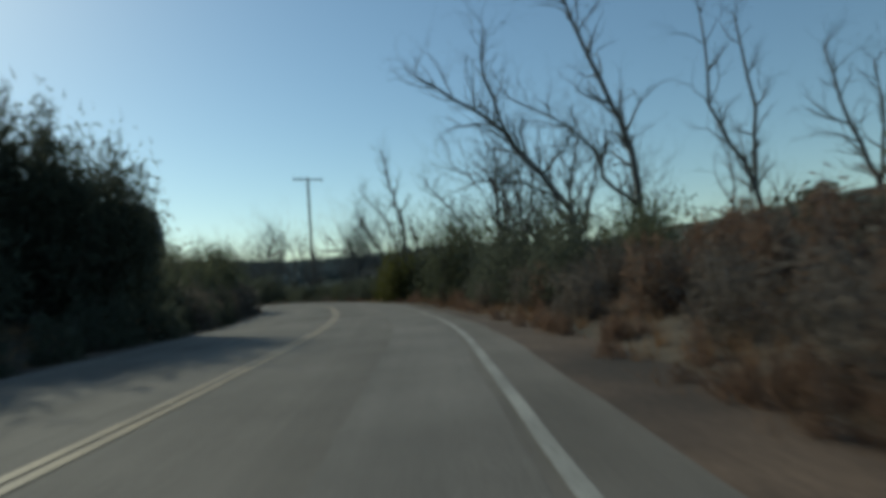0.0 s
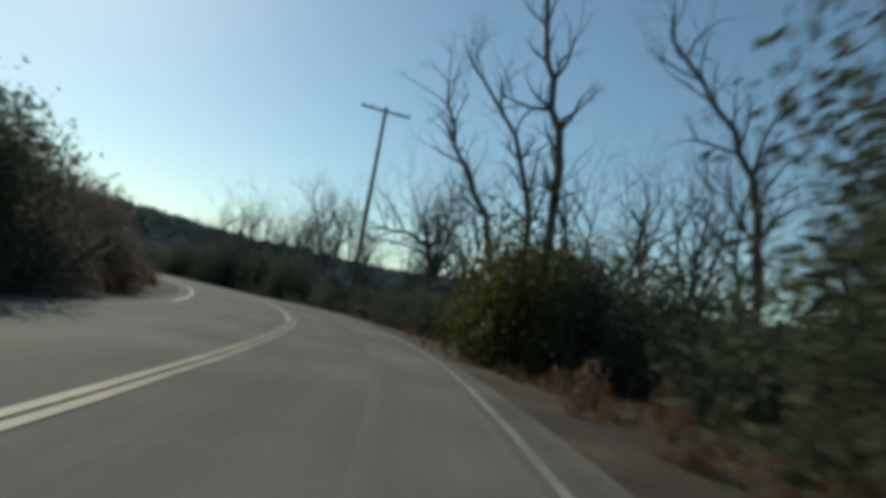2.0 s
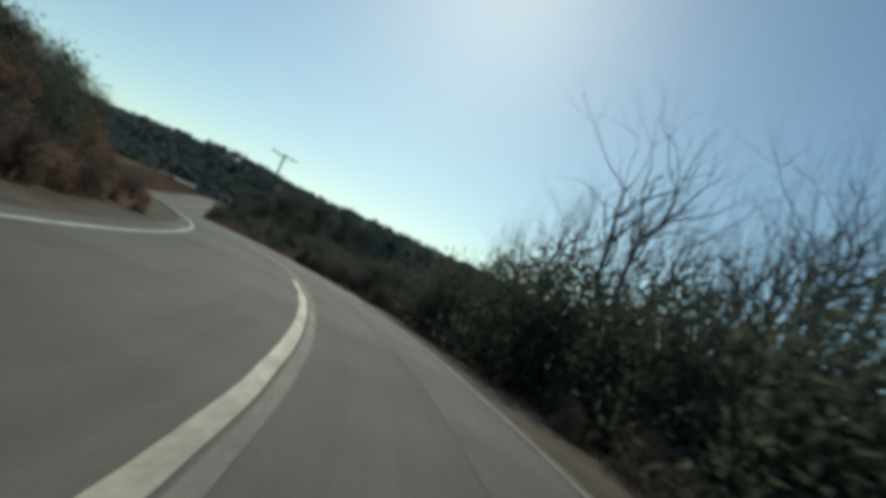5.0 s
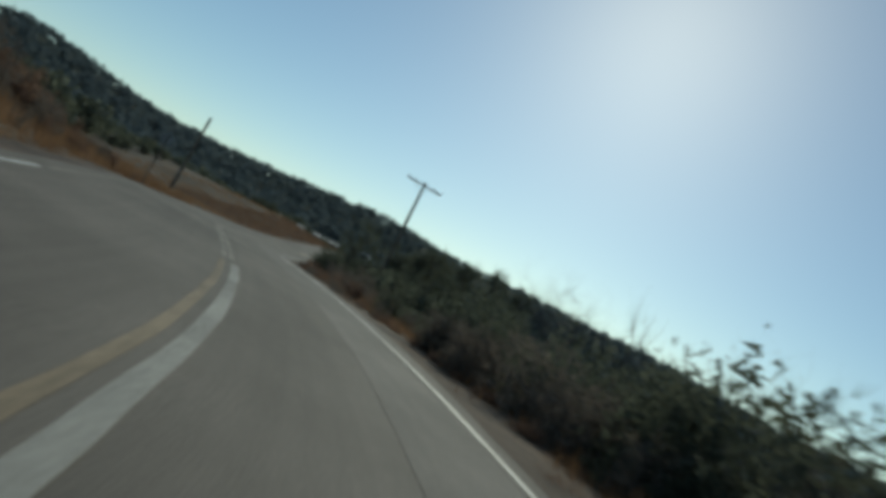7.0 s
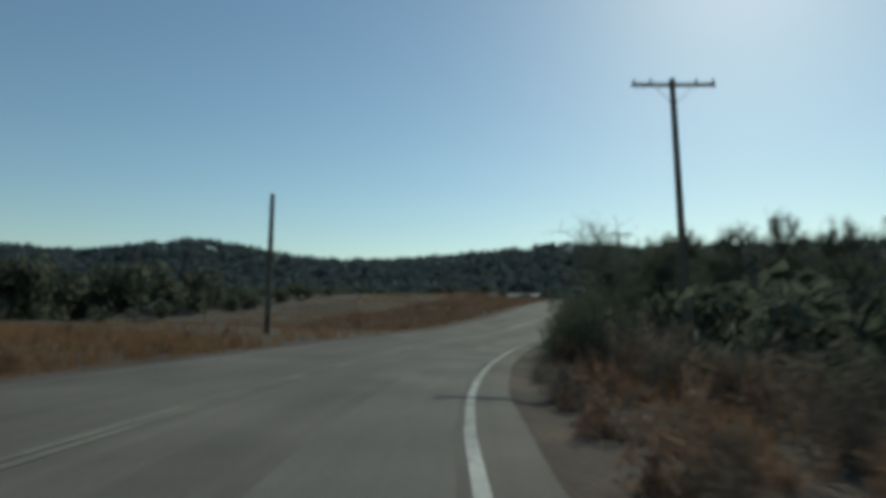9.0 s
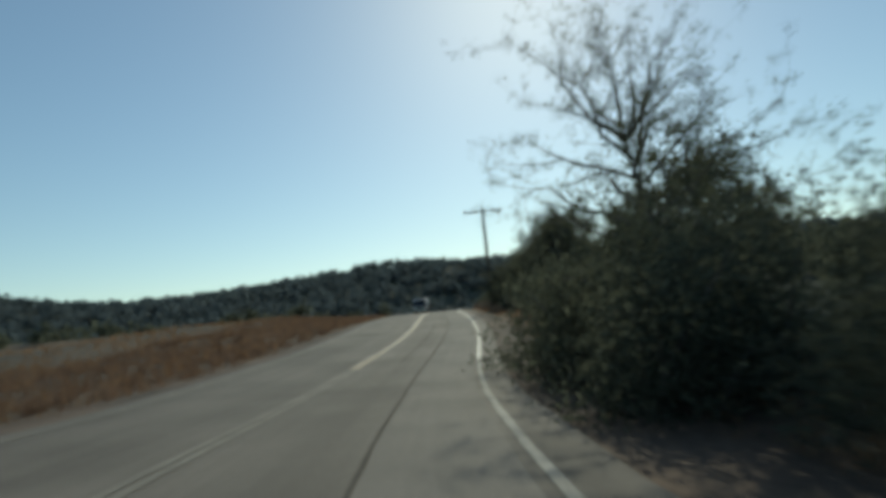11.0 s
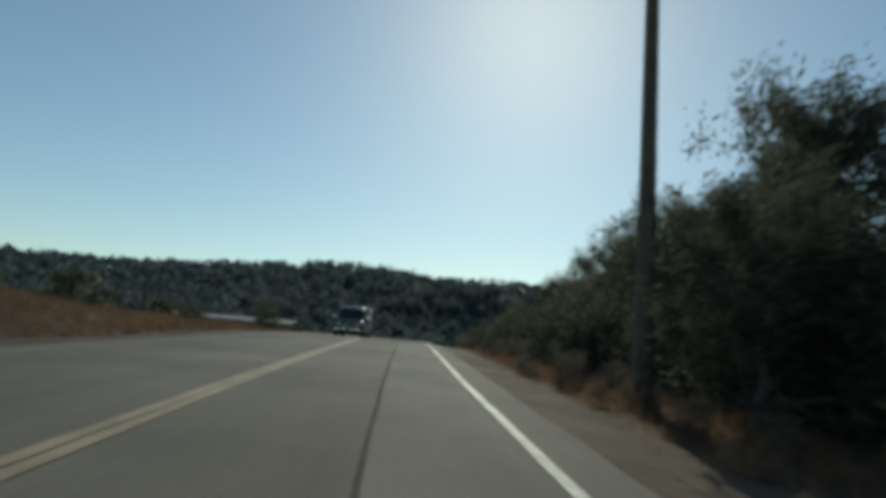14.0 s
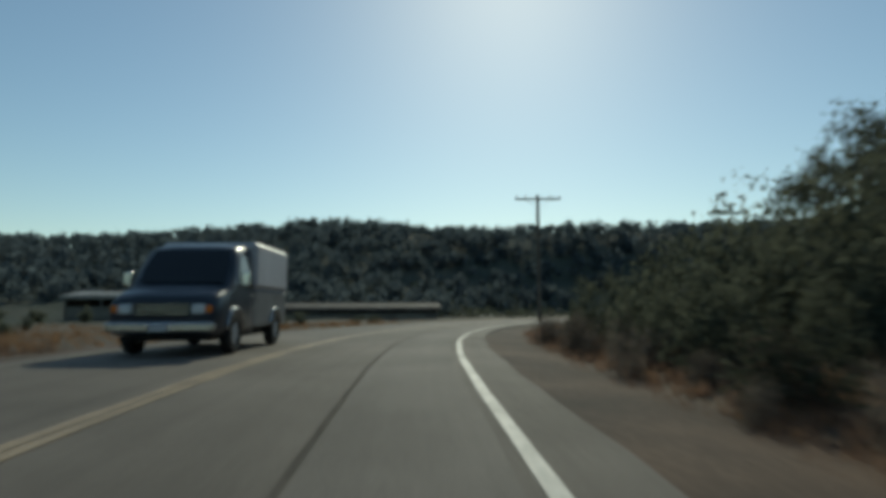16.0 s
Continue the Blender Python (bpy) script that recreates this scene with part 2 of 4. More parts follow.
def ground_z(x, y):
    x, y = np.atleast_1d(np.asarray(x, float)), np.atleast_1d(np.asarray(y, float))
    z = np.empty_like(x)
    for a in range(0, len(x), 20000):
        px, py = x[a:a + 20000], y[a:a + 20000]
        d2 = (px[:, None] - RX) ** 2 + (py[:, None] - RY) ** 2
        i = d2.argmin(1)
        o = (px - RX[i]) * np.cos(TH[i]) + (py - RY[i]) * np.sin(TH[i])
        d = np.sqrt(d2.min(1))
        o = np.where(np.abs(o) > 0.7 * d, o, d)
        side = np.sign(o)
        o = side * d
        base = RZ[i] + np.clip(o, -4, 4) * CROSS[i] + profile(S[i], o)
        base = base - 0.3 * (1 - step(d, 4.2, 6.0)) - 0.03
        base = base + step(d, 6, 14) * (0.25 * wav(px, py, 0.33, 1, 2) + 0.12 * wav(px, py, 0.9, 0, 1))
        # ring of hills
        cx, cy = px + 110, py - 105
        r = np.hypot(cx, cy)
        az = np.degrees(np.arctan2(-cx, cy))
        top = np.interp(az, HILLS[:, 0], HILLS[:, 1])
        hill = top * step(r, 120, 300) * (1 + 0.05 * wav(px, py, 0.021, 0.5, 1.1) + 0.03 * wav(px, py, 0.06, 2, 0))
        hill = hill * step(d, 35, 90)
        z[a:a + 20000] = base + hill
    return z


# crest of the hills by bearing from the middle of the drive
HILLS = np.array([(-180, 18), (-130, 16), (-100, 22), (-70, 24), (-40, 17), (-20, 14), (-5, 15), (10, 20), (22, 26), (40, 28), (50, 31.5), (58, 34.5), (64, 32), (72, 26), (82, 22.8), (88, 23.6), (92, 26), (98, 30), (103, 27.5), (108, 23), (114, 22.5), (130, 24), (180, 18)])


# ---- mesh helpers ----
def mesh_from(name, verts, faces, mat, smooth=False):
    me = bpy.data.meshes.new(name)
    me.from_pydata([tuple(v) for v in verts], [], [tuple(f) for f in faces])
    me.materials.append(mat)
    if smooth:
        me.polygons.foreach_set("use_smooth", [True] * len(me.polygons))
    me.update()
    return me


def child(name, me, parent, label=""):
    ob = new(name, me)
    ob.parent = parent
    if label:
        ob["label"] = label
    return ob


def part(name, bm, mat, parent, label=""):
    me = bpy.data.meshes.new(name)
    bm.to_mesh(me)
    bm.free()
    me.materials.append(mat)
    return child(name, me, parent, label)


def strip(name, s0, s1, o0, o1, lift, mat, label, category, ds=1.0, skirt=0.0, wobble=0.0, kind="structure", edge=None, drift=None):
    """A ribbon that follows the road between two offsets."""
    ss = np.arange(s0, s1 + 0.01, ds)
    cols = [o0, o1] if o1 - o0 < 1 else list(np.linspace(o0, o1, max(2, int(round((o1 - o0) / 0.8)) + 1)))
    if skirt:
        cols = [o0] + cols + [o1]
    verts, nc = [], len(cols)
    for s in ss:
        for j, o in enumerate(cols):
            w = wobble * (noise.noise((s * 0.6, o * 3, 1.7)) + 0.6 * noise.noise((s * 2.1, o * 3, 4.1))) if j in (0, 1, nc - 1, nc - 2) else 0
            if edge and j >= nc - 2:
                w += float(np.interp(s, *edge)) - o1
            if drift:
                w += float(np.interp(s, *drift))
            x, y, z = road_at(s, o + w)
            verts.append((x, y, z + lift - (skirt if skirt and j in (0, nc - 1) else 0)))
    faces = [(i * nc + j, i * nc + j + 1, (i + 1) * nc + j + 1, (i + 1) * nc + j) for i in range(len(ss) - 1) for j in range(nc - 1)]
    me = mesh_from(name, verts, faces, mat)
    uv = me.uv_layers.new(name="lane")
    at = [(o, s) for s in ss for o in cols]
    uv.data.foreach_set("uv", [c for f in faces for i in f for c in at[i]])
    return tagged(new(name, me), label, category, kind=kind)


# ---- ground, road, markings ----
def axis(lo, hi, fine, far):
    inner = np.arange(lo, hi + 0.1, fine)
    grow, a, stepw = [], 0.0, fine
    while a < far:
        stepw *= 1.28
        a += stepw
        grow.append(a)
    grow = np.array(grow)
    return np.concatenate([lo - grow[::-1], inner, hi + grow])


gx, gy = axis(-230, 60, 2.0, 2800), axis(-40, 230, 2.0, 2800)
GX, GY = np.meshgrid(gx, gy)
gz = ground_z(GX.ravel(), GY.ravel())
nx = len(gx)
gf = [(j * nx + i, j * nx + i + 1, (j + 1) * nx + i + 1, (j + 1) * nx + i) for j in range(len(gy) - 1) for i in range(nx - 1)]


def road_distance(p):
    return np.sqrt(((p[:, 0:1] - RX) ** 2 + (p[:, 1:2] - RY) ** 2).min(1))


def open_left(p):
    """The open dry grass to the left of the straight."""
    i = ((p[:, 0:1] - RX) ** 2 + (p[:, 1:2] - RY) ** 2).argmin(1)
    return (S[i] > 118) & ((p[:, 0] - RX[i]) * np.cos(TH[i]) + (p[:, 1] - RY[i]) * np.sin(TH[i]) < 0)


ground = new("ground", mesh_from("ground", np.stack([GX.ravel(), GY.ravel(), gz], 1), gf, EARTH, True))
ground.data.materials.append(HILLSIDE)
mids = np.stack([(GX[:-1, :-1] + GX[1:, 1:]).ravel() / 2, (GY[:-1, :-1] + GY[1:, 1:]).ravel() / 2], 1)
away = np.concatenate([road_distance(q) for q in np.array_split(mids, 12)])
inside = np.concatenate([open_left(q) for q in np.array_split(mids, 12)])
edge_noise = 5 * np.sin(mids[:, 0] * 0.31) * np.cos(mids[:, 1] * 0.27)
i = np.concatenate([((q[:, 0:1] - RX) ** 2 + (q[:, 1:2] - RY) ** 2).argmin(1) for q in np.array_split(mids, 12)])
rightward = (mids[:, 0] - RX[i]) * np.cos(TH[i]) + (mids[:, 1] - RY[i]) * np.sin(TH[i]) > 0
ground.data.polygons.foreach_set("material_index", (away + edge_noise * np.where(rightward, 0.3, 1) > np.where(inside, 38, np.where(rightward, 8.5, 17))).astype(np.int32))
tagged(ground, "dry brown earth and hillside with sparse scrub", "ground", kind="structure")

strip("road", -55, 335, -3.75, 3.95, 0.0, ASPHALT, "weathered grey asphalt two-lane country road", "road", skirt=0.12, wobble=0.06,
      edge=((0, 30, 46, 88, 100, 335), (3.95, 3.85, 3.42, 3.42, 3.8, 4.0)))
strip("road_patch", -55, 335, 1.87, 3.1, 0.004, PATCH, "paler resurfaced asphalt strip in the road lane", "road", ds=0.5, wobble=0.03)
strip("tar_seam", 140, 335, 1.82, 1.87, 0.008, TAR, "thin dark tar seam along the lane", "road", ds=0.5, wobble=0.02)
strip("tar_seam_short", 156, 174, 1.07, 1.12, 0.008, TAR, "short dark tar seam in the lane", "road", ds=0.5, wobble=0.03)
strip("edge_line_bend", 30.02, 88, LANE - 0.05, LANE + 0.05, 0.008, EDGEWORN, "faint worn edge line on the bend", "road marking", ds=0.5, wobble=0.015)
strip("edge_line_exit", 88.02, 138, LANE - 0.06, LANE + 0.06, 0.008, WHITE, "worn white edge line on the asphalt", "road marking", ds=0.5, wobble=0.012)
# this stretch takes a dimmer white than its neighbours before and after
strip("edge_line_shade", 138.02, 156, LANE - 0.05, LANE + 0.05, 0.008, EDGEWORN, "fainter edge line beside tall shrubs", "road marking", ds=0.5, wobble=0.015)
strip("edge_line_far", 156.02, 335, LANE - 0.06, LANE + 0.06, 0.008, WHITE, "worn white edge line on the asphalt", "road marking", ds=0.5, wobble=0.012)
strip("edge_line_right", -55, 30, LANE - 0.06, LANE + 0.06, 0.008, EDGEWORN, "dusty worn white edge line on the asphalt", "road marking", ds=0.5, wobble=0.012)
strip("edge_line_left_start", -55, 46, -LANE - 0.05, -LANE + 0.05, 0.008, FAINT, "almost worn-off edge line below the bank", "road marking", ds=0.5, wobble=0.02)
strip("edge_line_left", 46.02, 100, -LANE - 0.06, -LANE + 0.06, 0.008, WHITE, "worn white edge line on the asphalt", "road marking", ds=0.5, wobble=0.012)
strip("edge_line_left_far", 100.02, 335, -LANE - 0.05, -LANE + 0.05, 0.008, FAINT, "almost worn-off edge line beside dry grass", "road marking", ds=0.5, wobble=0.02)
# the centre lines swing a little off the crown in the bend
SWING = ((0, 39, 45, 76, 90), (0.0, 0.0, 0.1, 0.1, 0.0))
strip("centre_line_right", -55, 45, 0.025, 0.13, 0.008, YELLOW, "worn yellow centre line on the asphalt", "road marking", ds=0.5, wobble=0.012, drift=SWING)
strip("centre_line_left", -55, 45, -0.13, -0.025, 0.008, YELLOW, "worn yellow centre line on the asphalt", "road marking", ds=0.5, wobble=0.012, drift=SWING)
strip("centre_line_exit_right", 84.02, 100, 0.05, 0.21, 0.008, EDGEWORN, "worn pale centre line leaving the bend", "road marking", ds=0.5, wobble=0.02, drift=SWING)
strip("centre_line_exit_left", 84.02, 100, -0.17, -0.06, 0.008, ORANGE, "dull worn orange centre line leaving the bend", "road marking", ds=0.5, wobble=0.02, drift=SWING)
strip("centre_line_bend_right", 45.02, 84, 0.03, 0.16, 0.008, FAINT, "faint worn centre line on the bend", "road marking", ds=0.5, wobble=0.02, drift=SWING)
strip("centre_line_bend_left", 45.02, 84, -0.17, -0.01, 0.008, PALEPAINT, "broad bleached centre line on the bend", "road marking", ds=0.5, wobble=0.02, drift=SWING)
strip("centre_line_worn_right", 100.02, 155, 0.025, 0.13, 0.008, FAINT, "almost worn-off centre line on the asphalt", "road marking", ds=0.5, wobble=0.02)
strip("centre_line_worn_left", 100.02, 155, -0.13, -0.025, 0.008, FAINT, "almost worn-off centre line on the asphalt", "road marking", ds=0.5, wobble=0.02)
strip("centre_line_straight_right", 155.02, 335, 0.012, 0.13, 0.008, YELLOW, "worn yellow centre line on the straight", "road marking", ds=0.5, wobble=0.015)
strip("centre_line_straight_left", 155.02, 335, -0.13, -0.012, 0.008, YELLOW, "worn yellow centre line on the straight", "road marking", ds=0.5, wobble=0.015)


def verge(name, side, label):
    """The dirt shoulder, from the asphalt's edge down into the bank."""
    offs = [3.3, 3.7, 4.3, 4.9, 5.5, 6.2, 7.0, 7.6] if side < 0 else [3.3, 3.7, 4.3, 4.9, 5.5, 6.2, 7.0, 8.0, 9.0, 9.8]
    end = len(offs) - 1
    ss = np.arange(-55, 335.1, 1.0)
    verts = []
    for s in ss:
        for k, o in enumerate(offs):
            oo = side * (o + (0.35 * noise.noise((s * 0.25, o, side * 3.0)) if k > 1 else 0))
            x, y, z = road_at(s, oo)
            h = -0.035 if k == 1 else -0.1 if k == 0 else float(profile(np.array([s]), np.array([oo]))[0]) - 0.02 - 0.02 * k
            h += (0.05 if k < 6 else 0.16) * noise.noise((s * 0.7, o * 2, 9.0)) if 1 < k < end else (-0.45 if k == end else 0)
            h += 0.13 if side > 0 and 5 < k < end else 0
            verts.append((x, y, z + h))
    nc = len(offs)
    faces = [(i * nc + j, i * nc + j + 1, (i + 1) * nc + j + 1, (i + 1) * nc + j) for i in range(len(ss) - 1) for j in range(nc - 1)]
    if side < 0:
        faces = [f[::-1] for f in faces]
    ob = new(name, mesh_from(name, verts, faces, DIRT, True))
    tagged(ob, label, "road shoulder", kind="structure")


verge("shoulder_right", 1, "brown gravel and dirt road shoulder")
verge("shoulder_left", -1, "brown gravel and dirt road shoulder")


# ---- plants ----
def leaf_cloud(rng, blobs, n, size, long=1.0, shell=0.55, lie=0.0):
    """Small pointed leaves in a crown of overlapping blobs: (x, y, z, rx, rz)."""
    blobs = np.array(blobs, float)
    wgt = blobs[:, 3] ** 2 * blobs[:, 4]
    k = rng.choice(len(blobs), n, p=wgt / wgt.sum())
    v = rng.normal(size=(n, 3))
    v /= np.linalg.norm(v, axis=1)[:, None]
    r = shell + (1 - shell) * rng.random(n) ** 0.6
    r *= 1 + 0.18 * rng.normal(size=n)
    c = blobs[k, :3] + v * r[:, None] * np.stack([blobs[k, 3], blobs[k, 3], blobs[k, 4]], 1)
    a = rng.normal(size=(n, 3))
    a -= lie * (a * v).sum(1)[:, None] * v
    a /= np.linalg.norm(a, axis=1)[:, None]
    b = np.cross(a, (1 - lie) * rng.normal(size=(n, 3)) + lie * v)
    b /= np.linalg.norm(b, axis=1)[:, None]
    sz = size * (0.6 + 0.8 * rng.random(n))[:, None]
    a, b = a * sz * long, b * sz / long
    verts = np.stack([c - 0.8 * a - b * 0.66, c - 0.8 * a + b * 0.66, c + a], 1).reshape(-1, 3)
    verts[:, 2] = np.maximum(verts[:, 2], 0.0)
    return verts, np.arange(3 * n).reshape(n, 3)


def tube(pts, radii, sides=6):
    """A tapered tube along points, as vertices and faces."""
    pts = [Vector(p) for p in pts]
    verts, faces = [], []
    for i, p in enumerate(pts):
        d = (pts[min(i + 1, len(pts) - 1)] - pts[max(i - 1, 0)]).normalized()
        u = d.cross(Vector((0.31, 0.87, 0.39))).normalized()
        w = d.cross(u)
        for k in range(sides):
            g = 2 * math.pi * k / sides
            verts.append(p + (u * math.cos(g) + w * math.sin(g)) * radii[i])
    for i in range(len(pts) - 1):
        for k in range(sides):
            a, b = i * sides + k, i * sides + (k + 1) % sides
            faces.append((a, b, b + sides, a + sides))
    top = (len(pts) - 1) * sides
    faces.append(tuple(range(top, top + sides)))
    faces.append(tuple(range(sides - 1, -1, -1)))
    return verts, faces


class Tubes:
    def __init__(self):
        self.v, self.f = [], []

    def add(self, pts, radii, sides=6):
        v, f = tube(pts, radii, sides)
        n = len(self.v)
        self.v += v
        self.f += [tuple(i + n for i in q) for q in f]


def grow(rng, big, twigs, start, way, length, radius, depth, droop=0.0, spread=0.6, kids=3):
    """A crooked branch with its side branches."""
    n = 5 if depth > 1 else 4 if depth else 2
    pts, p, d = [start], start.copy(), way.normalized()
    for i in range(n):
        d = (d + Vector(rng.normal(0, 0.17, 3)) + Vector((0, 0, 0.06 - droop))).normalized()
        p = p + d * (length / n)
        pts.append(p.copy())
    end = radius * (0.45 if depth > 0 else 0.3)
    radii = [radius + (end - radius) * i / n for i in range(n + 1)]
    (big if depth >= 2 else twigs).add(pts, radii, 6 if depth >= 2 else 3)
    if depth <= 0:
        return
    for k in range(kids):
        i = int(rng.integers(1, n + 1)) if k else n
        out = Vector(rng.normal(0, 1, 3))
        out = (out - d * out.dot(d)).normalized()
        w = (d + out * (spread + 0.5 * rng.random())).normalized()
        grow(rng, big, twigs, pts[i], w, length * (0.5 + 0.3 * rng.random()), radii[i] * 0.7, depth - 1, droop, spread, kids)


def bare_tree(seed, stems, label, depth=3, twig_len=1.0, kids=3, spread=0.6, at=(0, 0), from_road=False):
    """A leafless tree. stems: lists of (x, y, z) from the base up, with the radius at the base last."""
    rng = np.random.default_rng(seed)
    big, twigs = Tubes(), Tubes()
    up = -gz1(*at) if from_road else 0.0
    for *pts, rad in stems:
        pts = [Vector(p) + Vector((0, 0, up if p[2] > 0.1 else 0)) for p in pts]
        n = len(pts)
        fine = []
        for i in range(n - 1):
            for u in (0, 0.34, 0.67):
                q = pts[i].lerp(pts[i + 1], u)
                if u:
                    q = q + Vector(rng.normal(0, 0.05, 3))
                fine.append(q)
        fine.append(pts[-1])
        radii = [rad * (1 - 0.72 * i / (len(fine) - 1)) for i in range(len(fine))]
        big.add(fine, radii, 8)
        for i in range(len(fine) // 3, len(fine)):
            d = (fine[i] - fine[i - 1]).normalized()
            for k in range(2 if i < len(fine) - 1 else 3):
                out = Vector(rng.normal(0, 1, 3))
                out = (out - d * out.dot(d)).normalized()
                grow(rng, big, twigs, fine[i], d + out * (spread + 0.4), twig_len * (0.8 + 0.7 * rng.random()), radii[i] * 0.55, depth - 1, 0.0, spread, kids)
    root = new("bare_tree")
    child("trunk", mesh_from("trunk", big.v, big.f, BARK, True), root, "dark rough bark trunk and limbs")
    tagged(child("twig_spray", mesh_from("twig_spray", twigs.v, twigs.f, BARK), root, "fine leafless twigs"), kind="stuff")
    tagged(root, label, "tree", "trees beside the road")
    place(root, *at)
    return root


def gz1(x, y):
    return float(ground_z(x, y)[0])


def place(ob, x, y, scale=1.0, turn=0.0, sink=0.05, tall=None):
    m = Matrix.Translation((x, y, gz1(x, y) - sink)) @ Matrix.Rotation(turn, 4, "Z") @ Matrix.Diagonal((scale, scale, tall or scale, 1))
    ob.matrix_basis = m
    return m


def shrub(name, seed, leaf, label, n=2600, size=0.036, blobs=13, flat=1.0, long=1.3, category="shrub", stems=5, plumes=0, ragged=0.0):
    """A bush about one metre high, of stems and many small leaves."""
    rng = np.random.default_rng(seed)
    bl = []
    for k in range(blobs):
        a, r = rng.random() * 6.28, 0.42 * math.sqrt(rng.random()) * flat
        h = (0.28 + 0.5 * rng.random()) * (1.15 - 0.6 * r / flat)
        w = 0.16 + 0.14 * rng.random()
        bl.append((r * math.cos(a), r * math.sin(a), h, w, w * (0.8 + 0.5 * rng.random() + ragged * rng.random())))
        bl.append((r * 1.15 * math.cos(a), r * 1.15 * math.sin(a), h * 0.42, w * 1.1, h * 0.4))
    if plumes:
        bl = []
        for k in range(plumes):
            a, q = rng.random() * 6.28, 0.4 * math.sqrt(rng.random())
            h = (0.72 + 0.28 * rng.random()) * (1.0 - 0.35 * q)
            bl.append((q * math.cos(a), q * math.sin(a), h * 0.52, 0.085 + 0.05 * rng.random(), h * 0.5))
    v, f = leaf_cloud(rng, bl, n, size, long, 0.0 if plumes else 0.35)
    kx, kz = 0.5 / np.quantile(np.hypot(v[:, 0], v[:, 1]), 0.96), 1.0 / np.quantile(v[:, 2], 0.985)
    v = v * np.array([kx, kx, kz])
    tb = Tubes()
    for k in range(stems):
        b = bl[int(rng.integers(len(bl)))]
        p0 = Vector(rng.normal(0, 0.05, 3))
        p0.z = -0.05
        p2 = Vector((b[0] * kx, b[1] * kx, b[2] * kz))
        p1 = p0.lerp(p2, 0.5) + Vector(rng.normal(0, 0.05, 3))
        tb.add([p0, p1, p2, p2 + (p2 - p1) * 0.5], [0.022, 0.016, 0.008, 0.003], 3)
    root = new(name)
    child("foliage", mesh_from("foliage", v, f, leaf), root)
    child("stem", mesh_from("stem", tb.v, tb.f, BARK), root)
    tagged(root, label, category, "shrubs beside the road")
    root.location = (0, 0, -500)
    return root


def brush(name, seed, mat, label, n=900, length=0.5):
    """A thicket of thin dry stalks."""
    rng = np.random.default_rng(seed)
    tb_v, tb_f, sp_v, sp_f = [], [], [], []
    for k in range(n):
        a, r = rng.random() * 6.28, 0.5 * math.sqrt(rng.random())
        base = np.array([r * math.cos(a), r * math.sin(a), 0.0])
        lean = rng.normal(0, 0.28, 3) + np.array([math.cos(a), math.sin(a), 0]) * 0.4 * r
        lean[2] = 1.0
        h = length * (0.5 + 1.2 * rng.random()) * (1.1 - r)
        tip = base + lean * h
        side = np.cross(lean, rng.normal(size=3))
        side = side / np.linalg.norm(side) * 0.01
        midp = base + lean * h * 0.5 + rng.normal(0, 0.03, 3)
        i = len(tb_v)
        tb_v += [base - side, base + side, midp + side * 1.2, midp - side * 1.2, tip]
        tb_f += [(i, i + 1, i + 2, i + 3), (i + 3, i + 2, i + 4)]
        for q in range(2):
            u = 0.35 + 0.6 * rng.random()
            p = base + lean * h * u
            t2 = p + rng.normal(0, 0.1, 3) + np.array([0, 0, 0.08])
            i = len(sp_v)
            sp_v += [p - side, p + side, t2]
            sp_f += [(i, i + 1, i + 2)]
    root = new(name)
    tagged(child("stalk", mesh_from("stalk", tb_v, tb_f, mat), root), kind="stuff")
    tagged(child("sprig", mesh_from("sprig", sp_v, sp_f, mat), root, "fine dry side sprigs"), kind="stuff")
    tagged(root, label, "dry brush", "brush beside the road")
    root.location = (0, 0, -500)
    return root


KINDS = {
    "dark": [shrub("evergreen_shrub", 11 + k, DARKLEAF, "dense dark green evergreen shrub on the verge", n=1350, size=0.037, blobs=16) for k in range(4)],
    "near": [shrub("leafy_green_shrub", 81 + k, DARKLEAF, "dense leafy green shrub close beside the road", n=3300, size=0.0215, blobs=20) for k in range(3)],
    "low": [shrub("low_shrub", 15 + k, DARKLEAF, "low dark green evergreen shrub on the verge", n=1150, size=0.040, blobs=14) for k in range(3)],
    "olive": [shrub("chaparral_shrub", 21 + k, OLIVE, "grey-green chaparral shrub beside the road", n=1800, size=0.0265, ragged=0.8) for k in range(3)],
    "airy": [shrub("tall_leafy_shrub", 91 + k, OLIVE, "tall loose olive-green shrub close beside the road", n=5000, size=0.0178, blobs=20, ragged=0.6) for k in range(2)],
    "lime": [shrub("leafy_shrub", 31 + k, LIME, "tall yellow-green leafy shrub beside the road", n=3800, size=0.0242) for k in range(2)],
    "dry": [shrub("dry_shrub", 41 + k, DRY, "dry reddish-brown shrub on the dirt bank", n=560, size=0.045, long=2.2) for k in range(3)],
    "grey": [shrub("grey_bush", 51 + k, GREYBRUSH, "leafless grey-brown scrub bush", n=650, size=0.043, long=2.8) for k in range(2)],
    "tall": [shrub("tall_shrub", 61 + k, DARKLEAF, "tall upright dark shrub with feathery tops", n=5500, size=0.0175, long=1.9, plumes=30) for k in range(2)],
    "stalk": [brush("dry_brush", 71 + k, DRY, "thicket of brown dry stalks", n=170) for k in range(3)],
}
used = set()
THICKET = []


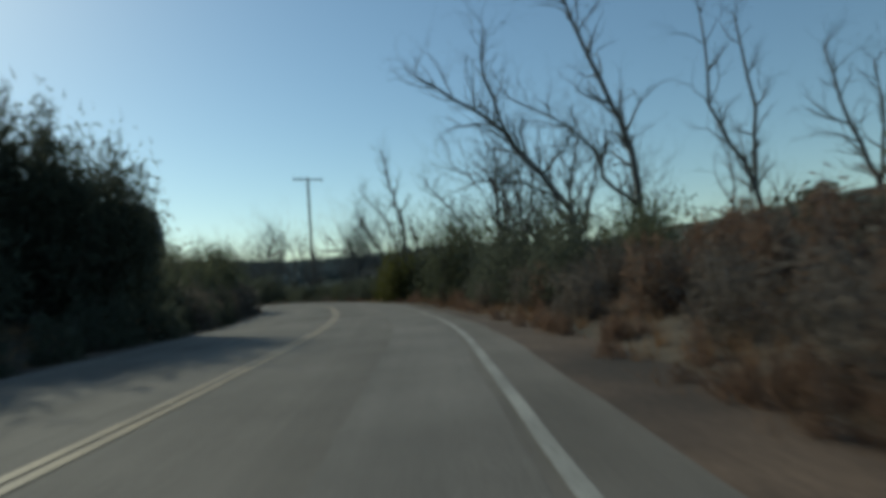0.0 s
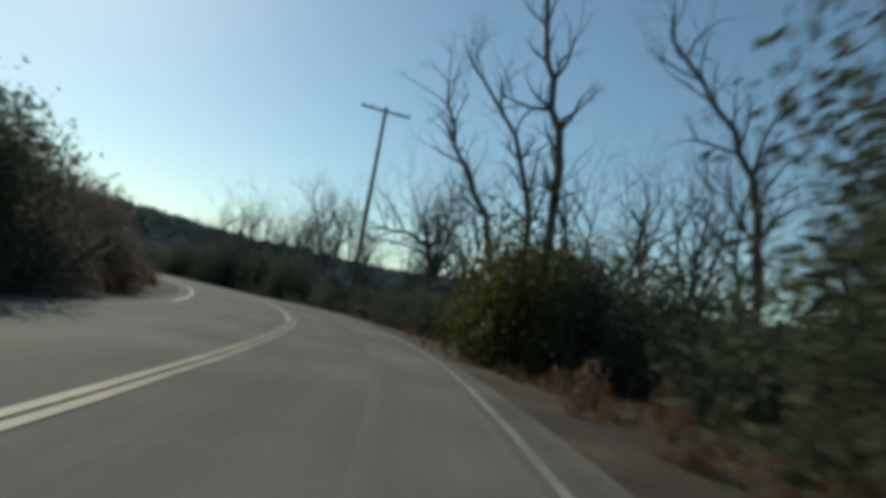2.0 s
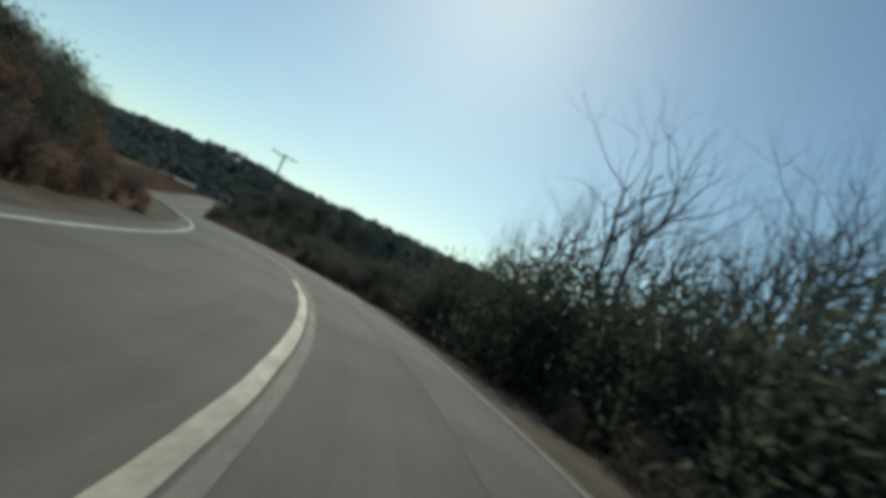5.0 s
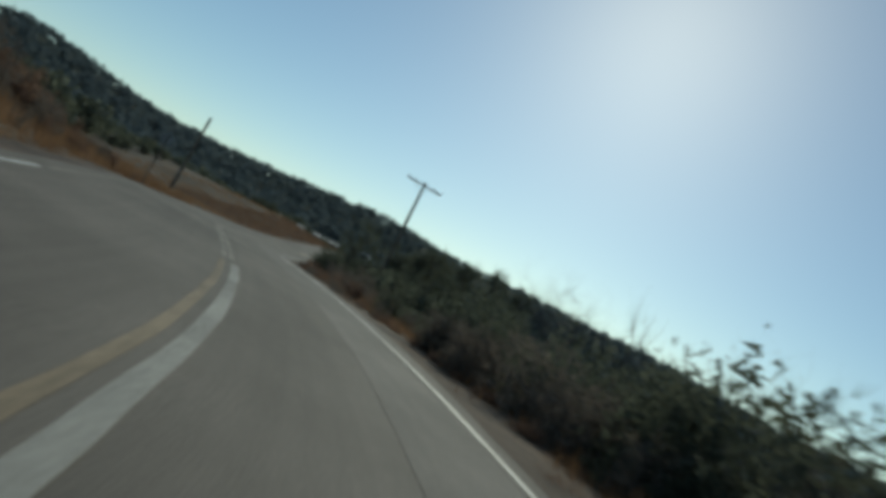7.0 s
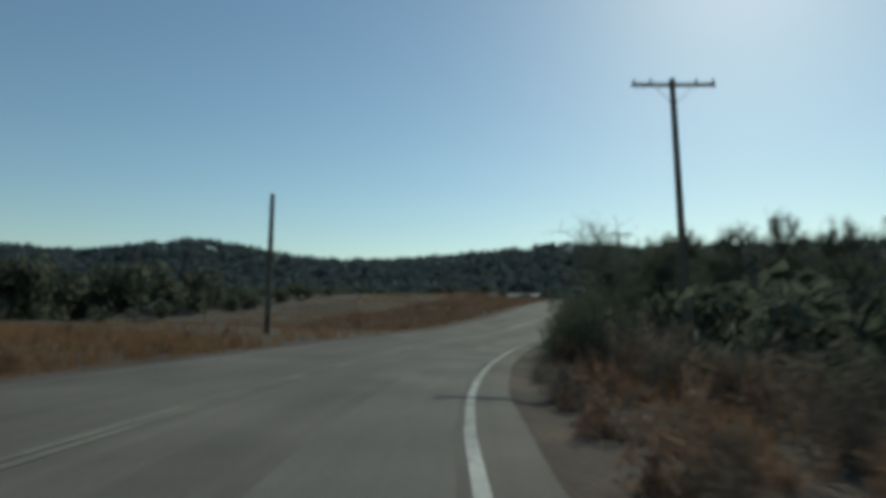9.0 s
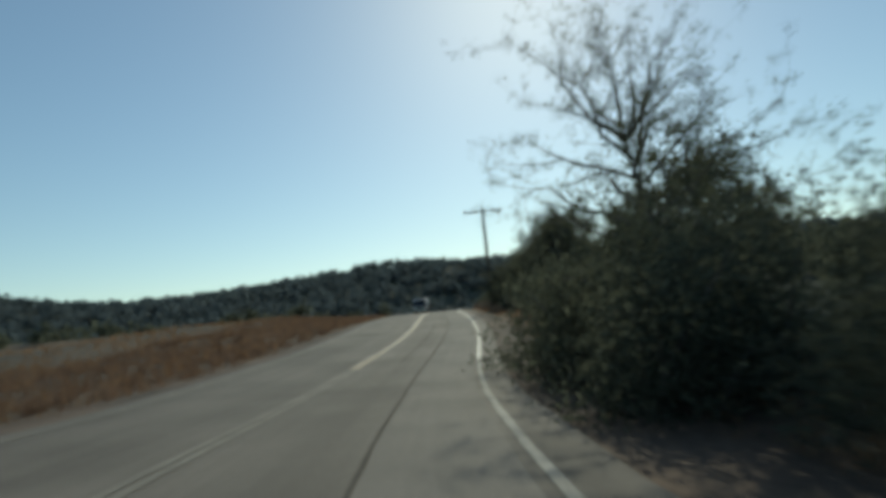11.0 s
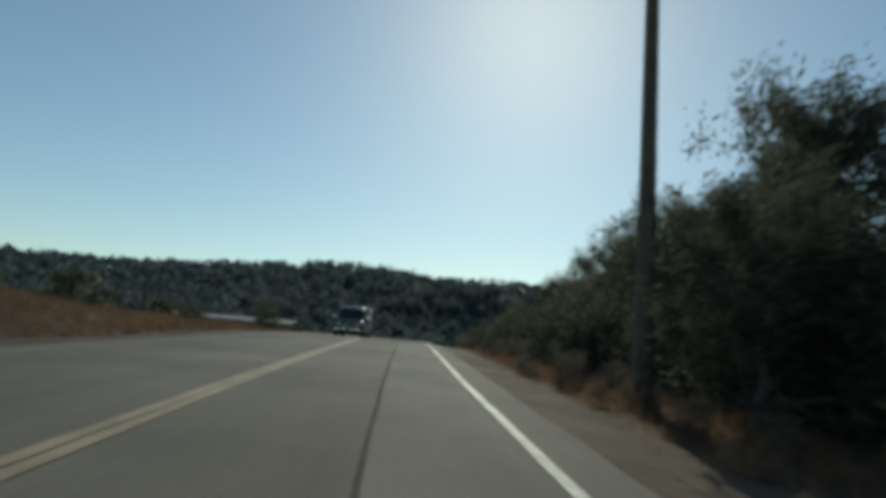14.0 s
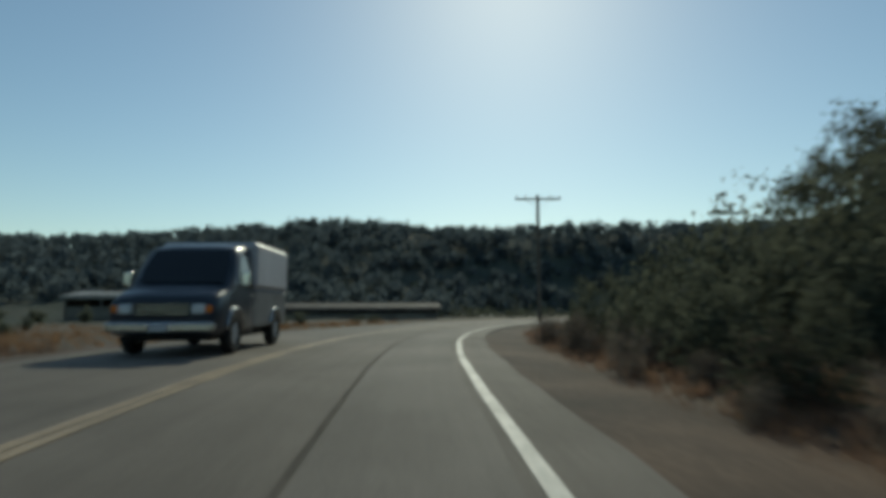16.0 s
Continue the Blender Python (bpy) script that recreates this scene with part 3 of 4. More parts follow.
def put(kind, s, o, height, width=None, turn=None):
    """Stands a shrub of that kind beside the road."""
    rng = random.Random(int(s * 131 + o * 977))
    ob = KINDS[kind][rng.randrange(len(KINDS[kind]))]
    x, y, z = road_at(s, o)
    x, y = float(x), float(y)
    w = width or height * (0.85 + 0.4 * rng.random())
    m = Matrix.Translation((x, y, gz1(x, y) - 0.06)) @ Matrix.Rotation(rng.random() * 6.28 if turn is None else turn, 4, "Z") @ Matrix.Diagonal((w, w, height, 1))
    if ob.name in used:
        return copy_thing(ob, m @ Matrix.Diagonal((1 / ob.scale.x, 1 / ob.scale.y, 1 / ob.scale.z, 1)))
    used.add(ob.name)
    ob.matrix_basis = m
    return ob


def at_road(s, o):
    x, y, z = road_at(s, o)
    return float(x), float(y)


def row(kind, s0, s1, gap, o0, o1, h0, h1, seed=0):
    rng = random.Random(seed * 7919 + int(s0 * 13) + int(o0 * 17))
    s = s0
    while s <= s1:
        if kind == "far":
            x, y = at_road(s + rng.uniform(-0.3, 0.3) * gap, rng.uniform(o0, o1))
            THICKET.append((x, y, rng.uniform(h0, h1)))
            s += gap
            continue
        put(kind, s + rng.uniform(-0.3, 0.3) * gap, rng.uniform(o0, o1), rng.uniform(h0, h1))
        s += gap


# left side, first bend: dark shrubs and brush on the cut bank
for s, o, h in ((18.4, -6.0, 4.8), (17.4, -6.4, 5.0), (18.9, -6.8, 5.0), (17.0, -7.3, 5.0), (18.1, -8.1, 5.2), (16.8, -8.8, 4.9), (17.8, -9.6, 5.0), (16.7, -10.4, 4.8), (18.0, -11.2, 4.8), (16.5, -12.0, 4.7)):
    put("tall", s, o, h, h * 0.62)
row("dark", 12, 26, 1.7, -8.0, -6.4, 1.9, 2.7)
row("low", 7, 30, 1.8, -5.2, -4.5, 0.9, 1.5)
row("grey", 22, 44, 1.6, -5.6, -4.6, 1.2, 1.9)
row("olive", 22, 34, 2.0, -8, -6.0, 2.0, 2.8)
row("olive", 35, 43, 1.6, -7.4, -5.8, 2.7, 3.6, 1)
row("grey", 34, 44, 1.6, -6.0, -4.8, 1.6, 2.4, 22)
put("airy", 36.4, -6.6, 3.7, 3.0)
put("near", 39.4, -6.2, 3.4, 2.9)
row("grey", 45, 62, 1.1, -9.5, -6.2, 2.2, 3.0, 39)
row("grey", 50, 72, 1.2, -7.6, -5.4, 1.2, 1.9, 50)
row("near", 84, 96, 1.2, -10.0, -7.6, 1.7, 2.3, 62)
row("airy", 88, 98, 2.0, -13.0, -10.5, 1.2, 1.8, 63)
row("dry", 44, 84, 1.7, -6.2, -4.7, 0.7, 1.3)
row("grey", 64, 98, 1.5, -8.5, -5.2, 0.7, 1.3, 48)
row("stalk", 60, 100, 0.8, -4.9, -4.0, 0.25, 0.5, 37)
row("dry", 44, 90, 2.2, -10, -6.6, 1.0, 1.6, 1)
row("grey", 44, 86, 3.0, -14, -9, 0.9, 1.5, 2)
row("far", 50, 95, 3.6, -22, -13, 1.0, 1.7, 3)
# right side, first bend
row("stalk", 0, 18, 0.8, 5.2, 8.5, 0.5, 0.9)
row("dry", 0, 19, 0.9, 6.0, 10.5, 0.8, 1.5, 1)
row("grey", 2, 34, 1.3, 5.6, 7.6, 0.9, 1.5, 31)
row("far", 0, 20, 1.6, 11, 18, 1.2, 2.2, 23)
row("near", 17, 32, 1.6, 7.0, 8.6, 2.3, 3.1)
row("dry", 19, 36, 1.0, 4.7, 6.2, 0.3, 0.6, 32)
row("olive", 17, 42, 2.2, 8.5, 12, 2.2, 2.9, 1)
row("near", 30, 35, 1.6, 7.6, 8.8, 1.4, 2.1, 2)
row("dry", 26, 38, 1.2, 5.0, 6.4, 0.5, 0.9, 47)
row("low", 54, 68, 1.0, 4.9, 5.9, 0.5, 0.9, 71)
row("near", 36, 41, 1.5, 7.3, 8.3, 1.5, 2.1, 2)
row("near", 35, 41, 1.5, 8.0, 10, 2.0, 2.6, 51)
row("near", 41.5, 47.5, 1.3, 7.6, 10, 2.8, 3.6, 38)
put("airy", 31.4, 6.1, 4.5, 3.5)
put("airy", 30.0, 7.3, 3.9, 3.4)
put("airy", 32.8, 7.9, 4.3, 3.2)
row("lime", 41.5, 43.6, 1.2, 5.3, 5.9, 2.9, 3.6)
row("near", 40.5, 45, 1.2, 6.4, 7.4, 2.8, 3.5, 49)
row("dark", 43, 50, 1.7, 6.6, 8.4, 1.6, 2.4, 25)
row("olive", 48, 92, 1.7, 5.8, 7.5, 0.8, 1.4, 2)
row("near", 50, 70, 1.3, 5.8, 7.0, 1.4, 2.0, 64)
row("dark", 47, 74, 1.5, 7.0, 10, 1.6, 2.5, 3)
row("far", 44, 78, 0.8, 9.5, 17, 2.0, 3.0, 40)
row("far", 44, 80, 1.2, 16, 26, 2.0, 3.2, 41)
row("dark", 72, 96, 1.7, 6.6, 9.5, 2.2, 3.1, 3)
row("near", 71, 89, 1.3, 6.0, 7.6, 2.9, 3.9, 52)
row("grey", 90, 106, 1.3, 5.6, 7.2, 1.0, 1.7, 53)
row("near", 92, 107, 1.3, 7.0, 8.4, 2.0, 2.7, 65)
put("olive", 92.6, 5.9, 1.1, 2.0)
row("lime", 52, 80, 5.0, 6.5, 8.5, 1.2, 1.8, 2)
row("dry", 22, 92, 1.3, 4.7, 6.0, 0.3, 0.65, 4)
row("grey", 50, 92, 2.0, 4.7, 6.6, 0.6, 1.0, 28)
row("stalk", 20, 92, 1.2, 4.0, 5.2, 0.25, 0.5, 4)
row("far", 56, 104, 2.4, 11, 18, 1.6, 2.6, 5)
# second bend
row("dry", 84, 122, 1.5, -8.0, -4.9, 0.4, 0.9, 5)
row("far", 90, 102, 1.6, -18, -12, 1.0, 1.6, 21)
row("dry", 97, 114, 0.9, -12.5, -6.2, 1.2, 1.9, 72)
row("grey", 98, 116, 1.6, -13, -8, 1.1, 1.8, 73)
row("dry", 40, 70, 1.1, 4.1, 4.9, 0.25, 0.5, 74)
row("stalk", 24, 72, 0.8, 3.9, 5.0, 0.2, 0.45, 75)
row("dry", 111, 122, 0.8, -9.5, -5.6, 0.7, 1.1, 76)
row("grey", 110, 121, 1.3, -9.5, -6.0, 0.8, 1.2, 77)
row("grey", 106, 128, 0.9, 4.3, 5.2, 0.4, 0.7, 78)
row("dry", 2, 17, 0.8, 4.6, 5.7, 0.35, 0.65, 79)
row("grey", 4, 20, 1.1, 7.0, 10.0, 1.0, 1.5, 80)
row("dry", 8, 20, 1.2, 8.0, 11.0, 1.2, 1.7, 81)
row("grey", 94, 124, 2.0, -9, -5.6, 0.6, 1.1, 33)
row("low", 98, 122, 2.6, -11, -7, 0.8, 1.4, 34)
row("far", 100, 126, 3.0, -18, -9, 0.9, 1.5, 6)
row("far", 128, 168, 1.5, -48, -32, 3.6, 5.8, 7)
row("stalk", 92, 133, 0.8, 4.3, 5.8, 0.35, 0.7, 5)
row("dry", 113, 133, 1.0, 4.4, 6.8, 0.5, 0.9, 35)
row("dry", 92, 131, 1.3, 6.4, 9.5, 0.5, 0.9, 6)
row("far", 92, 112, 1.2, 8.5, 15, 1.4, 2.2, 19)
row("low", 92, 114, 2.2, 6.4, 8.6, 0.8, 1.3, 42)
row("grey", 104, 132, 1.5, 6.2, 9.0, 0.8, 1.5, 54)
row("far", 112, 130, 1.0, 9.5, 17, 1.2, 2.0, 9)
row("low", 114, 132, 1.3, 7.2, 10.5, 0.8, 1.3, 45)
row("far", 114, 172, 0.8, 15, 30, 1.4, 2.4, 46)
row("near", 131, 147, 1.7, 5.2, 6.8, 1.6, 2.4, 8)
row("far", 126, 146, 1.6, 8, 15, 2.0, 3.0, 26)
row("near", 146, 153.5, 1.3, 4.8, 5.8, 1.9, 2.5, 10)
row("near", 147, 154, 1.4, 6.2, 7.4, 2.2, 2.9, 55)
row("near", 154.5, 162, 1.2, 6.3, 7.3, 1.2, 1.8, 61)
# the straight to the crest
row("low", 160, 182, 1.3, 6.9, 7.9, 1.0, 1.6, 11)
row("grey", 158, 184, 1.2, 6.4, 7.0, 0.5, 0.9, 56)
row("dark", 158, 206, 1.5, 7.6, 10.5, 1.7, 2.6, 11)
row("dark", 178, 194, 1.6, 9.5, 14, 2.4, 3.3, 43)
row("dark", 211, 222, 1.5, 7.6, 9.4, 1.3, 1.9, 44)
row("low", 180, 206, 1.2, 6.6, 7.8, 1.0, 1.7, 20)
row("dark", 184, 202, 1.4, 7.2, 8.4, 1.6, 2.3, 57)
row("grey", 182, 228, 1.1, 5.3, 6.3, 0.4, 0.8, 58)
row("low", 202, 227, 1.0, 6.2, 8.6, 0.9, 1.5, 20)
row("dark", 202, 226, 1.4, 8.4, 11.5, 1.6, 2.5, 27)
row("low", 227, 252, 1.3, 6.6, 9.5, 0.3, 0.6, 59)
row("dry", 156, 204, 2.4, 5.6, 7.2, 0.25, 0.5, 12)
row("stalk", 156, 236, 2.0, 4.9, 7.2, 0.2, 0.4, 13)
row("far", 196, 226, 1.5, 10, 16, 1.8, 2.8, 14)
row("far", 227, 262, 1.6, 9, 20, 0.4, 0.8, 60)
row("dry", 124, 240, 3.4, -11, -5.2, 0.3, 0.6, 15)
row("far", 226, 262, 2.4, -24, -13, 0.8, 1.4, 16)
row("far", 150, 196, 2.8, -46, -28, 1.6, 2.8, 17)
put("dark", 215.5, -5.9, 1.9, 1.7)
put("dark", 211.0, -8.2, 1.0, 1.5)
put("dark", 213.0, -9.4, 1.2, 1.4)


# ---- leafy trees ----
def leafy_tree(seed, height, width, label, leaf, n, size, clear=0.25, limbs=14, loose=0.07, trunk=0.03, kids=3):
    """A trunk with crooked limbs and twigs, and leaves in tufts along the twigs."""
    rng = np.random.default_rng(seed)
    big, tw = Tubes(), Tubes()
    lean = rng.normal(0, 0.04, 2) * height
    base = [Vector((lean[0] * h, lean[1] * h, h * height)) for h in (-0.04, 0.1, 0.22, 0.36, 0.5, 0.66)]
    base = [base[0]] + [q + Vector((*rng.normal(0, 0.012 * height, 2), 0)) for q in base[1:]]
    big.add(base, [trunk * height * k for k in (1.0, 0.72, 0.6, 0.48, 0.33, 0.15)], 8)
    for k in range(limbs):
        a = k * 2.4 + rng.random()
        h = clear + (0.96 - clear) * (k + rng.random()) / limbs
        q = width * 0.42 * math.sqrt(max(0.08, 1 - ((h - 0.5) / 0.54) ** 2)) * (0.75 + 0.35 * rng.random())
        b = base[1].lerp(base[-1], min(1.0, max(0.0, (h - 0.3) / 0.55)))
        c = Vector((q * math.cos(a) + b.x, q * math.sin(a) + b.y, h * height))
        d = c - b
        grow(rng, big, tw, b, d + Vector((0, 0, 0.06 * d.length)), d.length * 0.72, trunk * height * 0.34, 2, 0.01, 0.75, kids)
    ends = np.array([tuple(v) for v in tw.v])
    k = rng.integers(len(ends), size=n)
    tuft = rng.normal(0, loose * width, (len(ends), 3)) * 0.5
    c = ends[k] + tuft[k] + rng.normal(0, 0.5 * loose * width, (n, 3))
    v, f = leaves_at(rng, c, size)
    root = new("tree")
    child("trunk", mesh_from("trunk", big.v, big.f, BARK, True), root, "dark trunk and limbs")
    tagged(child("twig_spray", mesh_from("twig_spray", tw.v, tw.f, BARK), root, "fine dark twigs"), kind="stuff")
    child("crown", mesh_from("crown", v, f, leaf), root)
    tagged(root, label, "tree", "trees beside the road")
    root.location = (0, 0, -500)
    root["size"] = (height, width)
    return root


def leaves_at(rng, c, size):
    n = len(c)
    a = rng.normal(size=(n, 3))
    a /= np.linalg.norm(a, axis=1)[:, None]
    b = np.cross(a, rng.normal(size=(n, 3)))
    b /= np.linalg.norm(b, axis=1)[:, None]
    sz = size * (0.6 + 0.8 * rng.random(n))[:, None]
    a, b = a * sz * 1.3, b * sz / 1.3
    return np.stack([c - 0.8 * a - b * 0.66, c - 0.8 * a + b * 0.66, c + a], 1).reshape(-1, 3), np.arange(3 * n).reshape(n, 3)


def stand(src, s, o, h, w, turn=0.0):
    """Stands a tree, or a copy of it, beside the road."""
    x, y = at_road(s, o)
    h0, w0 = src["size"]
    m = Matrix.Translation((x, y, gz1(x, y) - 0.05)) @ Matrix.Rotation(turn, 4, "Z") @ Matrix.Diagonal((w / w0, w / w0, h / h0, 1))
    if src.name in used:
        return copy_thing(src, m @ Matrix.Diagonal((1 / src.scale.x, 1 / src.scale.y, 1 / src.scale.z, 1)))
    used.add(src.name)
    src.matrix_basis = m
    return src


OAK = "dark evergreen oak with a dense rounded crown"
stand(leafy_tree(101, 8.6, 6.6, "tall airy olive-leaved tree overhanging the road edge", OLIVE, 26000, 0.027, 0.26, 26, 0.024, 0.017), 149.8, 6.6, 6.3, 5.4)
OAKS = [leafy_tree(110 + k, 6.0, 5.0, OAK, DARKLEAF, 10500, 0.065, 0.16, 26, loose=0.05) for k in range(4)]
for k, (s, o, h, w) in enumerate([(184, 10.8, 5.9, 4.8), (189, 12.8, 7.4, 5.2), (190, 18, 8.2, 5.5), (191, 23.5, 8.8, 6.0), (187, 28, 7.6, 6.0), (180, 15, 5.2, 5.0), (191.5, 10.4, 6.0, 4.6), (195, 11.8, 6.8, 5.0), (193, 8.8, 3.4, 3.4), (187.4, 6.4, 3.2, 2.8), (189.2, 7.8, 3.6, 3.4),
                                  (198, 9.8, 4.4, 4.0), (202.5, 11, 5.0, 4.4), (207, 12, 5.2, 4.6), (212, 12.5, 4.8, 4.6), (217, 11.6, 3.9, 4.2), (220.5, 12.2, 4.0, 4.2),
                                  (226, 13.5, 4.6, 4.6), (200, 15, 7.4, 5.6), (208, 16, 6.4, 5.5), (222, 16, 5.6, 5.5), (230, 18, 6.4, 6.0)]):
    stand(OAKS[k % 4], s, o, h, w, k * 1.9)
stand(OAKS[1], 155.5, 9.5, 5.0, 5.0, 0.5)
SMALL = leafy_tree(130, 4.4, 2.8, "small dark leafy tree beside the bend", DARKLEAF, 4200, 0.04, loose=0.035)
stand(SMALL, 140, 6.6, 4.4, 2.8)
stand(SMALL, 133, 13, 4.2, 3.4, 2.0)
stand(leafy_tree(132, 4.2, 2.8, "thin-crowned olive-green tree on the bank", OLIVE, 2600, 0.038, 0.4, loose=0.03), 45, -10.5, 4.0, 2.8)

# ---- bare trees ----
BARE = "tall leafless dark-barked tree above roadside shrubs"
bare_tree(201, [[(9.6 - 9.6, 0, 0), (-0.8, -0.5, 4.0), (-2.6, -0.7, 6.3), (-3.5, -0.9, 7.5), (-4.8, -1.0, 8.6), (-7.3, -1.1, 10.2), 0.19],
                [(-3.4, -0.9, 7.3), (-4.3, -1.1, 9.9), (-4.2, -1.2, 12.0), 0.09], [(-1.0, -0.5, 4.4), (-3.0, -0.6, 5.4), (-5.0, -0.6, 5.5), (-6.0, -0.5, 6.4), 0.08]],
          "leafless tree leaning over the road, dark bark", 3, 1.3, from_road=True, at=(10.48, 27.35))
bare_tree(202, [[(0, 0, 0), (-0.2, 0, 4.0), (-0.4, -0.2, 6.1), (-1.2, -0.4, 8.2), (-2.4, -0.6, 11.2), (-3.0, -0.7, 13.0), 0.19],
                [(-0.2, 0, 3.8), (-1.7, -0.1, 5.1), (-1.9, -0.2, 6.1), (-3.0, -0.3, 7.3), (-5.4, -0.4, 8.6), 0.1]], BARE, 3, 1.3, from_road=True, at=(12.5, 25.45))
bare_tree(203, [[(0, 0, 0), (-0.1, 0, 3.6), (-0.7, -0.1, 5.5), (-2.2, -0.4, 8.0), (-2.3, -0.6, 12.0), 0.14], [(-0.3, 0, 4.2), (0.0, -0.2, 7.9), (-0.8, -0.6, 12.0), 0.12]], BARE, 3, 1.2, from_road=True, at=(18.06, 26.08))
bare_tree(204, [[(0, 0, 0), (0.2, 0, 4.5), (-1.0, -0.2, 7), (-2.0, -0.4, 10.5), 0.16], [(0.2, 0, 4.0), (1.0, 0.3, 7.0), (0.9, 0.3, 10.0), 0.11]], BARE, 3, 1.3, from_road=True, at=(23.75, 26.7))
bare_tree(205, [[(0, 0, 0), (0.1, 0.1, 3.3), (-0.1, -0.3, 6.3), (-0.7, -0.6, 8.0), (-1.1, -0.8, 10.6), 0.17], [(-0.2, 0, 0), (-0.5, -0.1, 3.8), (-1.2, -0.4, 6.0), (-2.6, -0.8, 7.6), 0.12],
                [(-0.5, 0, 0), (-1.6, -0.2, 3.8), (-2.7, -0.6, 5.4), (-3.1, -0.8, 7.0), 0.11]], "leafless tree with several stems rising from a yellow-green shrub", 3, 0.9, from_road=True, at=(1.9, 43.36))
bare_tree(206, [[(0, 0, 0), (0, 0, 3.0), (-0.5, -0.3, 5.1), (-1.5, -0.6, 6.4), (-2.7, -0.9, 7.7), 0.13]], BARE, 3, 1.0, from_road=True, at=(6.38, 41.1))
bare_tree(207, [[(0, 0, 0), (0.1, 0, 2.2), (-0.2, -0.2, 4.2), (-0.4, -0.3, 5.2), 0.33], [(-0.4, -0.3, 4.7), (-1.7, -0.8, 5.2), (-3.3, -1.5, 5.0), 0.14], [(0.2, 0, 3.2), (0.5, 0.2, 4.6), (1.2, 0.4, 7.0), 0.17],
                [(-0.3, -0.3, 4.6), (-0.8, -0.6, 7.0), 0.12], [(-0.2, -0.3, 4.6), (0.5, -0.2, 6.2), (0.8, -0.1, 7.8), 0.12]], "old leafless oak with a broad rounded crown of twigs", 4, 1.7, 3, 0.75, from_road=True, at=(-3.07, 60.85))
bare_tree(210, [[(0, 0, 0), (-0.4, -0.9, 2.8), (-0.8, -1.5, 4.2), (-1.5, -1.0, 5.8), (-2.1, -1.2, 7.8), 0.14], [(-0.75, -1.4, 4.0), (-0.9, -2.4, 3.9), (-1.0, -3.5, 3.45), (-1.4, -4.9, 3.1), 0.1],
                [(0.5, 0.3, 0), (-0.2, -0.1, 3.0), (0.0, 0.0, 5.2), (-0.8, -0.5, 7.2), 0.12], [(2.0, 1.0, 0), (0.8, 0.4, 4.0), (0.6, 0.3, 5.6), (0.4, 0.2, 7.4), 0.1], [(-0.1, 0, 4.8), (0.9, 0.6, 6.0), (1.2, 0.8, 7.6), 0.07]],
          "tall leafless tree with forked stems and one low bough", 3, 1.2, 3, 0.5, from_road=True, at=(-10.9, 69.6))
mid_tree = bare_tree(208, [[(0, 0, 0), (0.2, 0, 1.8), (0, 0.2, 3.6), (0.5, 0.1, 5.4), 0.13], [(0.1, 0, 1.2), (-0.6, 0.3, 3.2), (-0.9, 0.2, 5.0), 0.1], [(0, 0, 1.0), (0.8, -0.2, 2.8), (1.3, -0.2, 4.6), 0.09]],
                     "leafless grey tree with many upright twigs", 3, 1.3, 3, 0.55, at=at_road(68, 10))
small_tree = bare_tree(209, [[(0, 0, 0), (0.1, 0, 1.6), (-0.2, 0.1, 3.2), (-0.1, 0, 4.6), 0.09], [(0, 0, 0.6), (0.6, 0.2, 2.2), (0.8, 0.2, 3.6), 0.07]], "slender leafless tree among shrubs", 3, 1.05, 3, 0.5, at=at_road(72, 13))
rng = random.Random(77)


def more_trees(spots):
    for k, (s, o, h) in enumerate(spots):
        x, y = at_road(s, o)
        src = mid_tree if k % 2 else small_tree
        copy_thing(src, Matrix.Translation((x, y, gz1(x, y) - 0.05)) @ Matrix.Rotation(rng.random() * 6.28, 4, "Z") @ Matrix.Diagonal((h, h, h * rng.uniform(0.95, 1.2), 1)))


# close to the verge, then further back
more_trees([(66, 8.5, 1.2), (32, 9.5, 1.3), (38.5, 9, 1.0), (47, 9, 1.1), (50, 10.5, 1.2), (54, 9, 1.1), (60, 9.5, 1.2), (82, 9, 1.3), (88, 10, 1.4), (104, 10, 0.68)])
more_trees([(58, 11, 1.0), (62, 13, 1.05), (70, 12, 1.3), (79, 13, 1.4), (84, 12, 1.5), (90, 14, 1.4), (52, 13, 1.0), (47, 12, 1.1), (36, 14, 1.1), (31, 17, 1.1), (27, 22, 1.1), (86, 17, 1.4), (95, 15, 0.9), (101, 14, 0.8), (107, 15, 0.9), (112, 14, 0.75), (64, 20, 1.2), (41, 17, 1.1), (22, 16, 1.0), (70, -16, 0.8), (60, -19, 0.8), (35, 12, 1.4), (39, 13.5, 1.2), (29, 12, 1.3), (92, 11, 1.3), (98, 12, 0.75), (42, 10.5, 0.95), (45.5, 13, 1.1), (49, 12, 1.0), (56, 13, 1.0), (53, 16, 1.2), (44, 18, 1.2), (60, 16, 1.2), (76.5, 8.5, 1.0), (74, 8.2, 1.05), (79, 9.5, 1.0)])


# tall slender ones on the outside of the bends
for k, (s, o, h) in enumerate(((91, 10.5, 7.6), (87, 9.8, 8.6), (83, 9.4, 8.2), (85, 20, 15.0), (84.4, 21.6, 13.0), (86.5, 19.2, 12.0), (68, 15, 8.6), (66, 13, 7.0), (69.5, 17, 8.0), (64.5, 12, 6.0))):
    x, y = at_road(s, o)
    copy_thing(small_tree if k % 3 else mid_tree, Matrix.Translation((x, y, gz1(x, y) - 0.1)) @ Matrix.Rotation(k * 2.1, 4, "Z") @ Matrix.Diagonal((0.12 * h, 0.12 * h, h / (5.9 if k % 3 else 6.9), 1)))


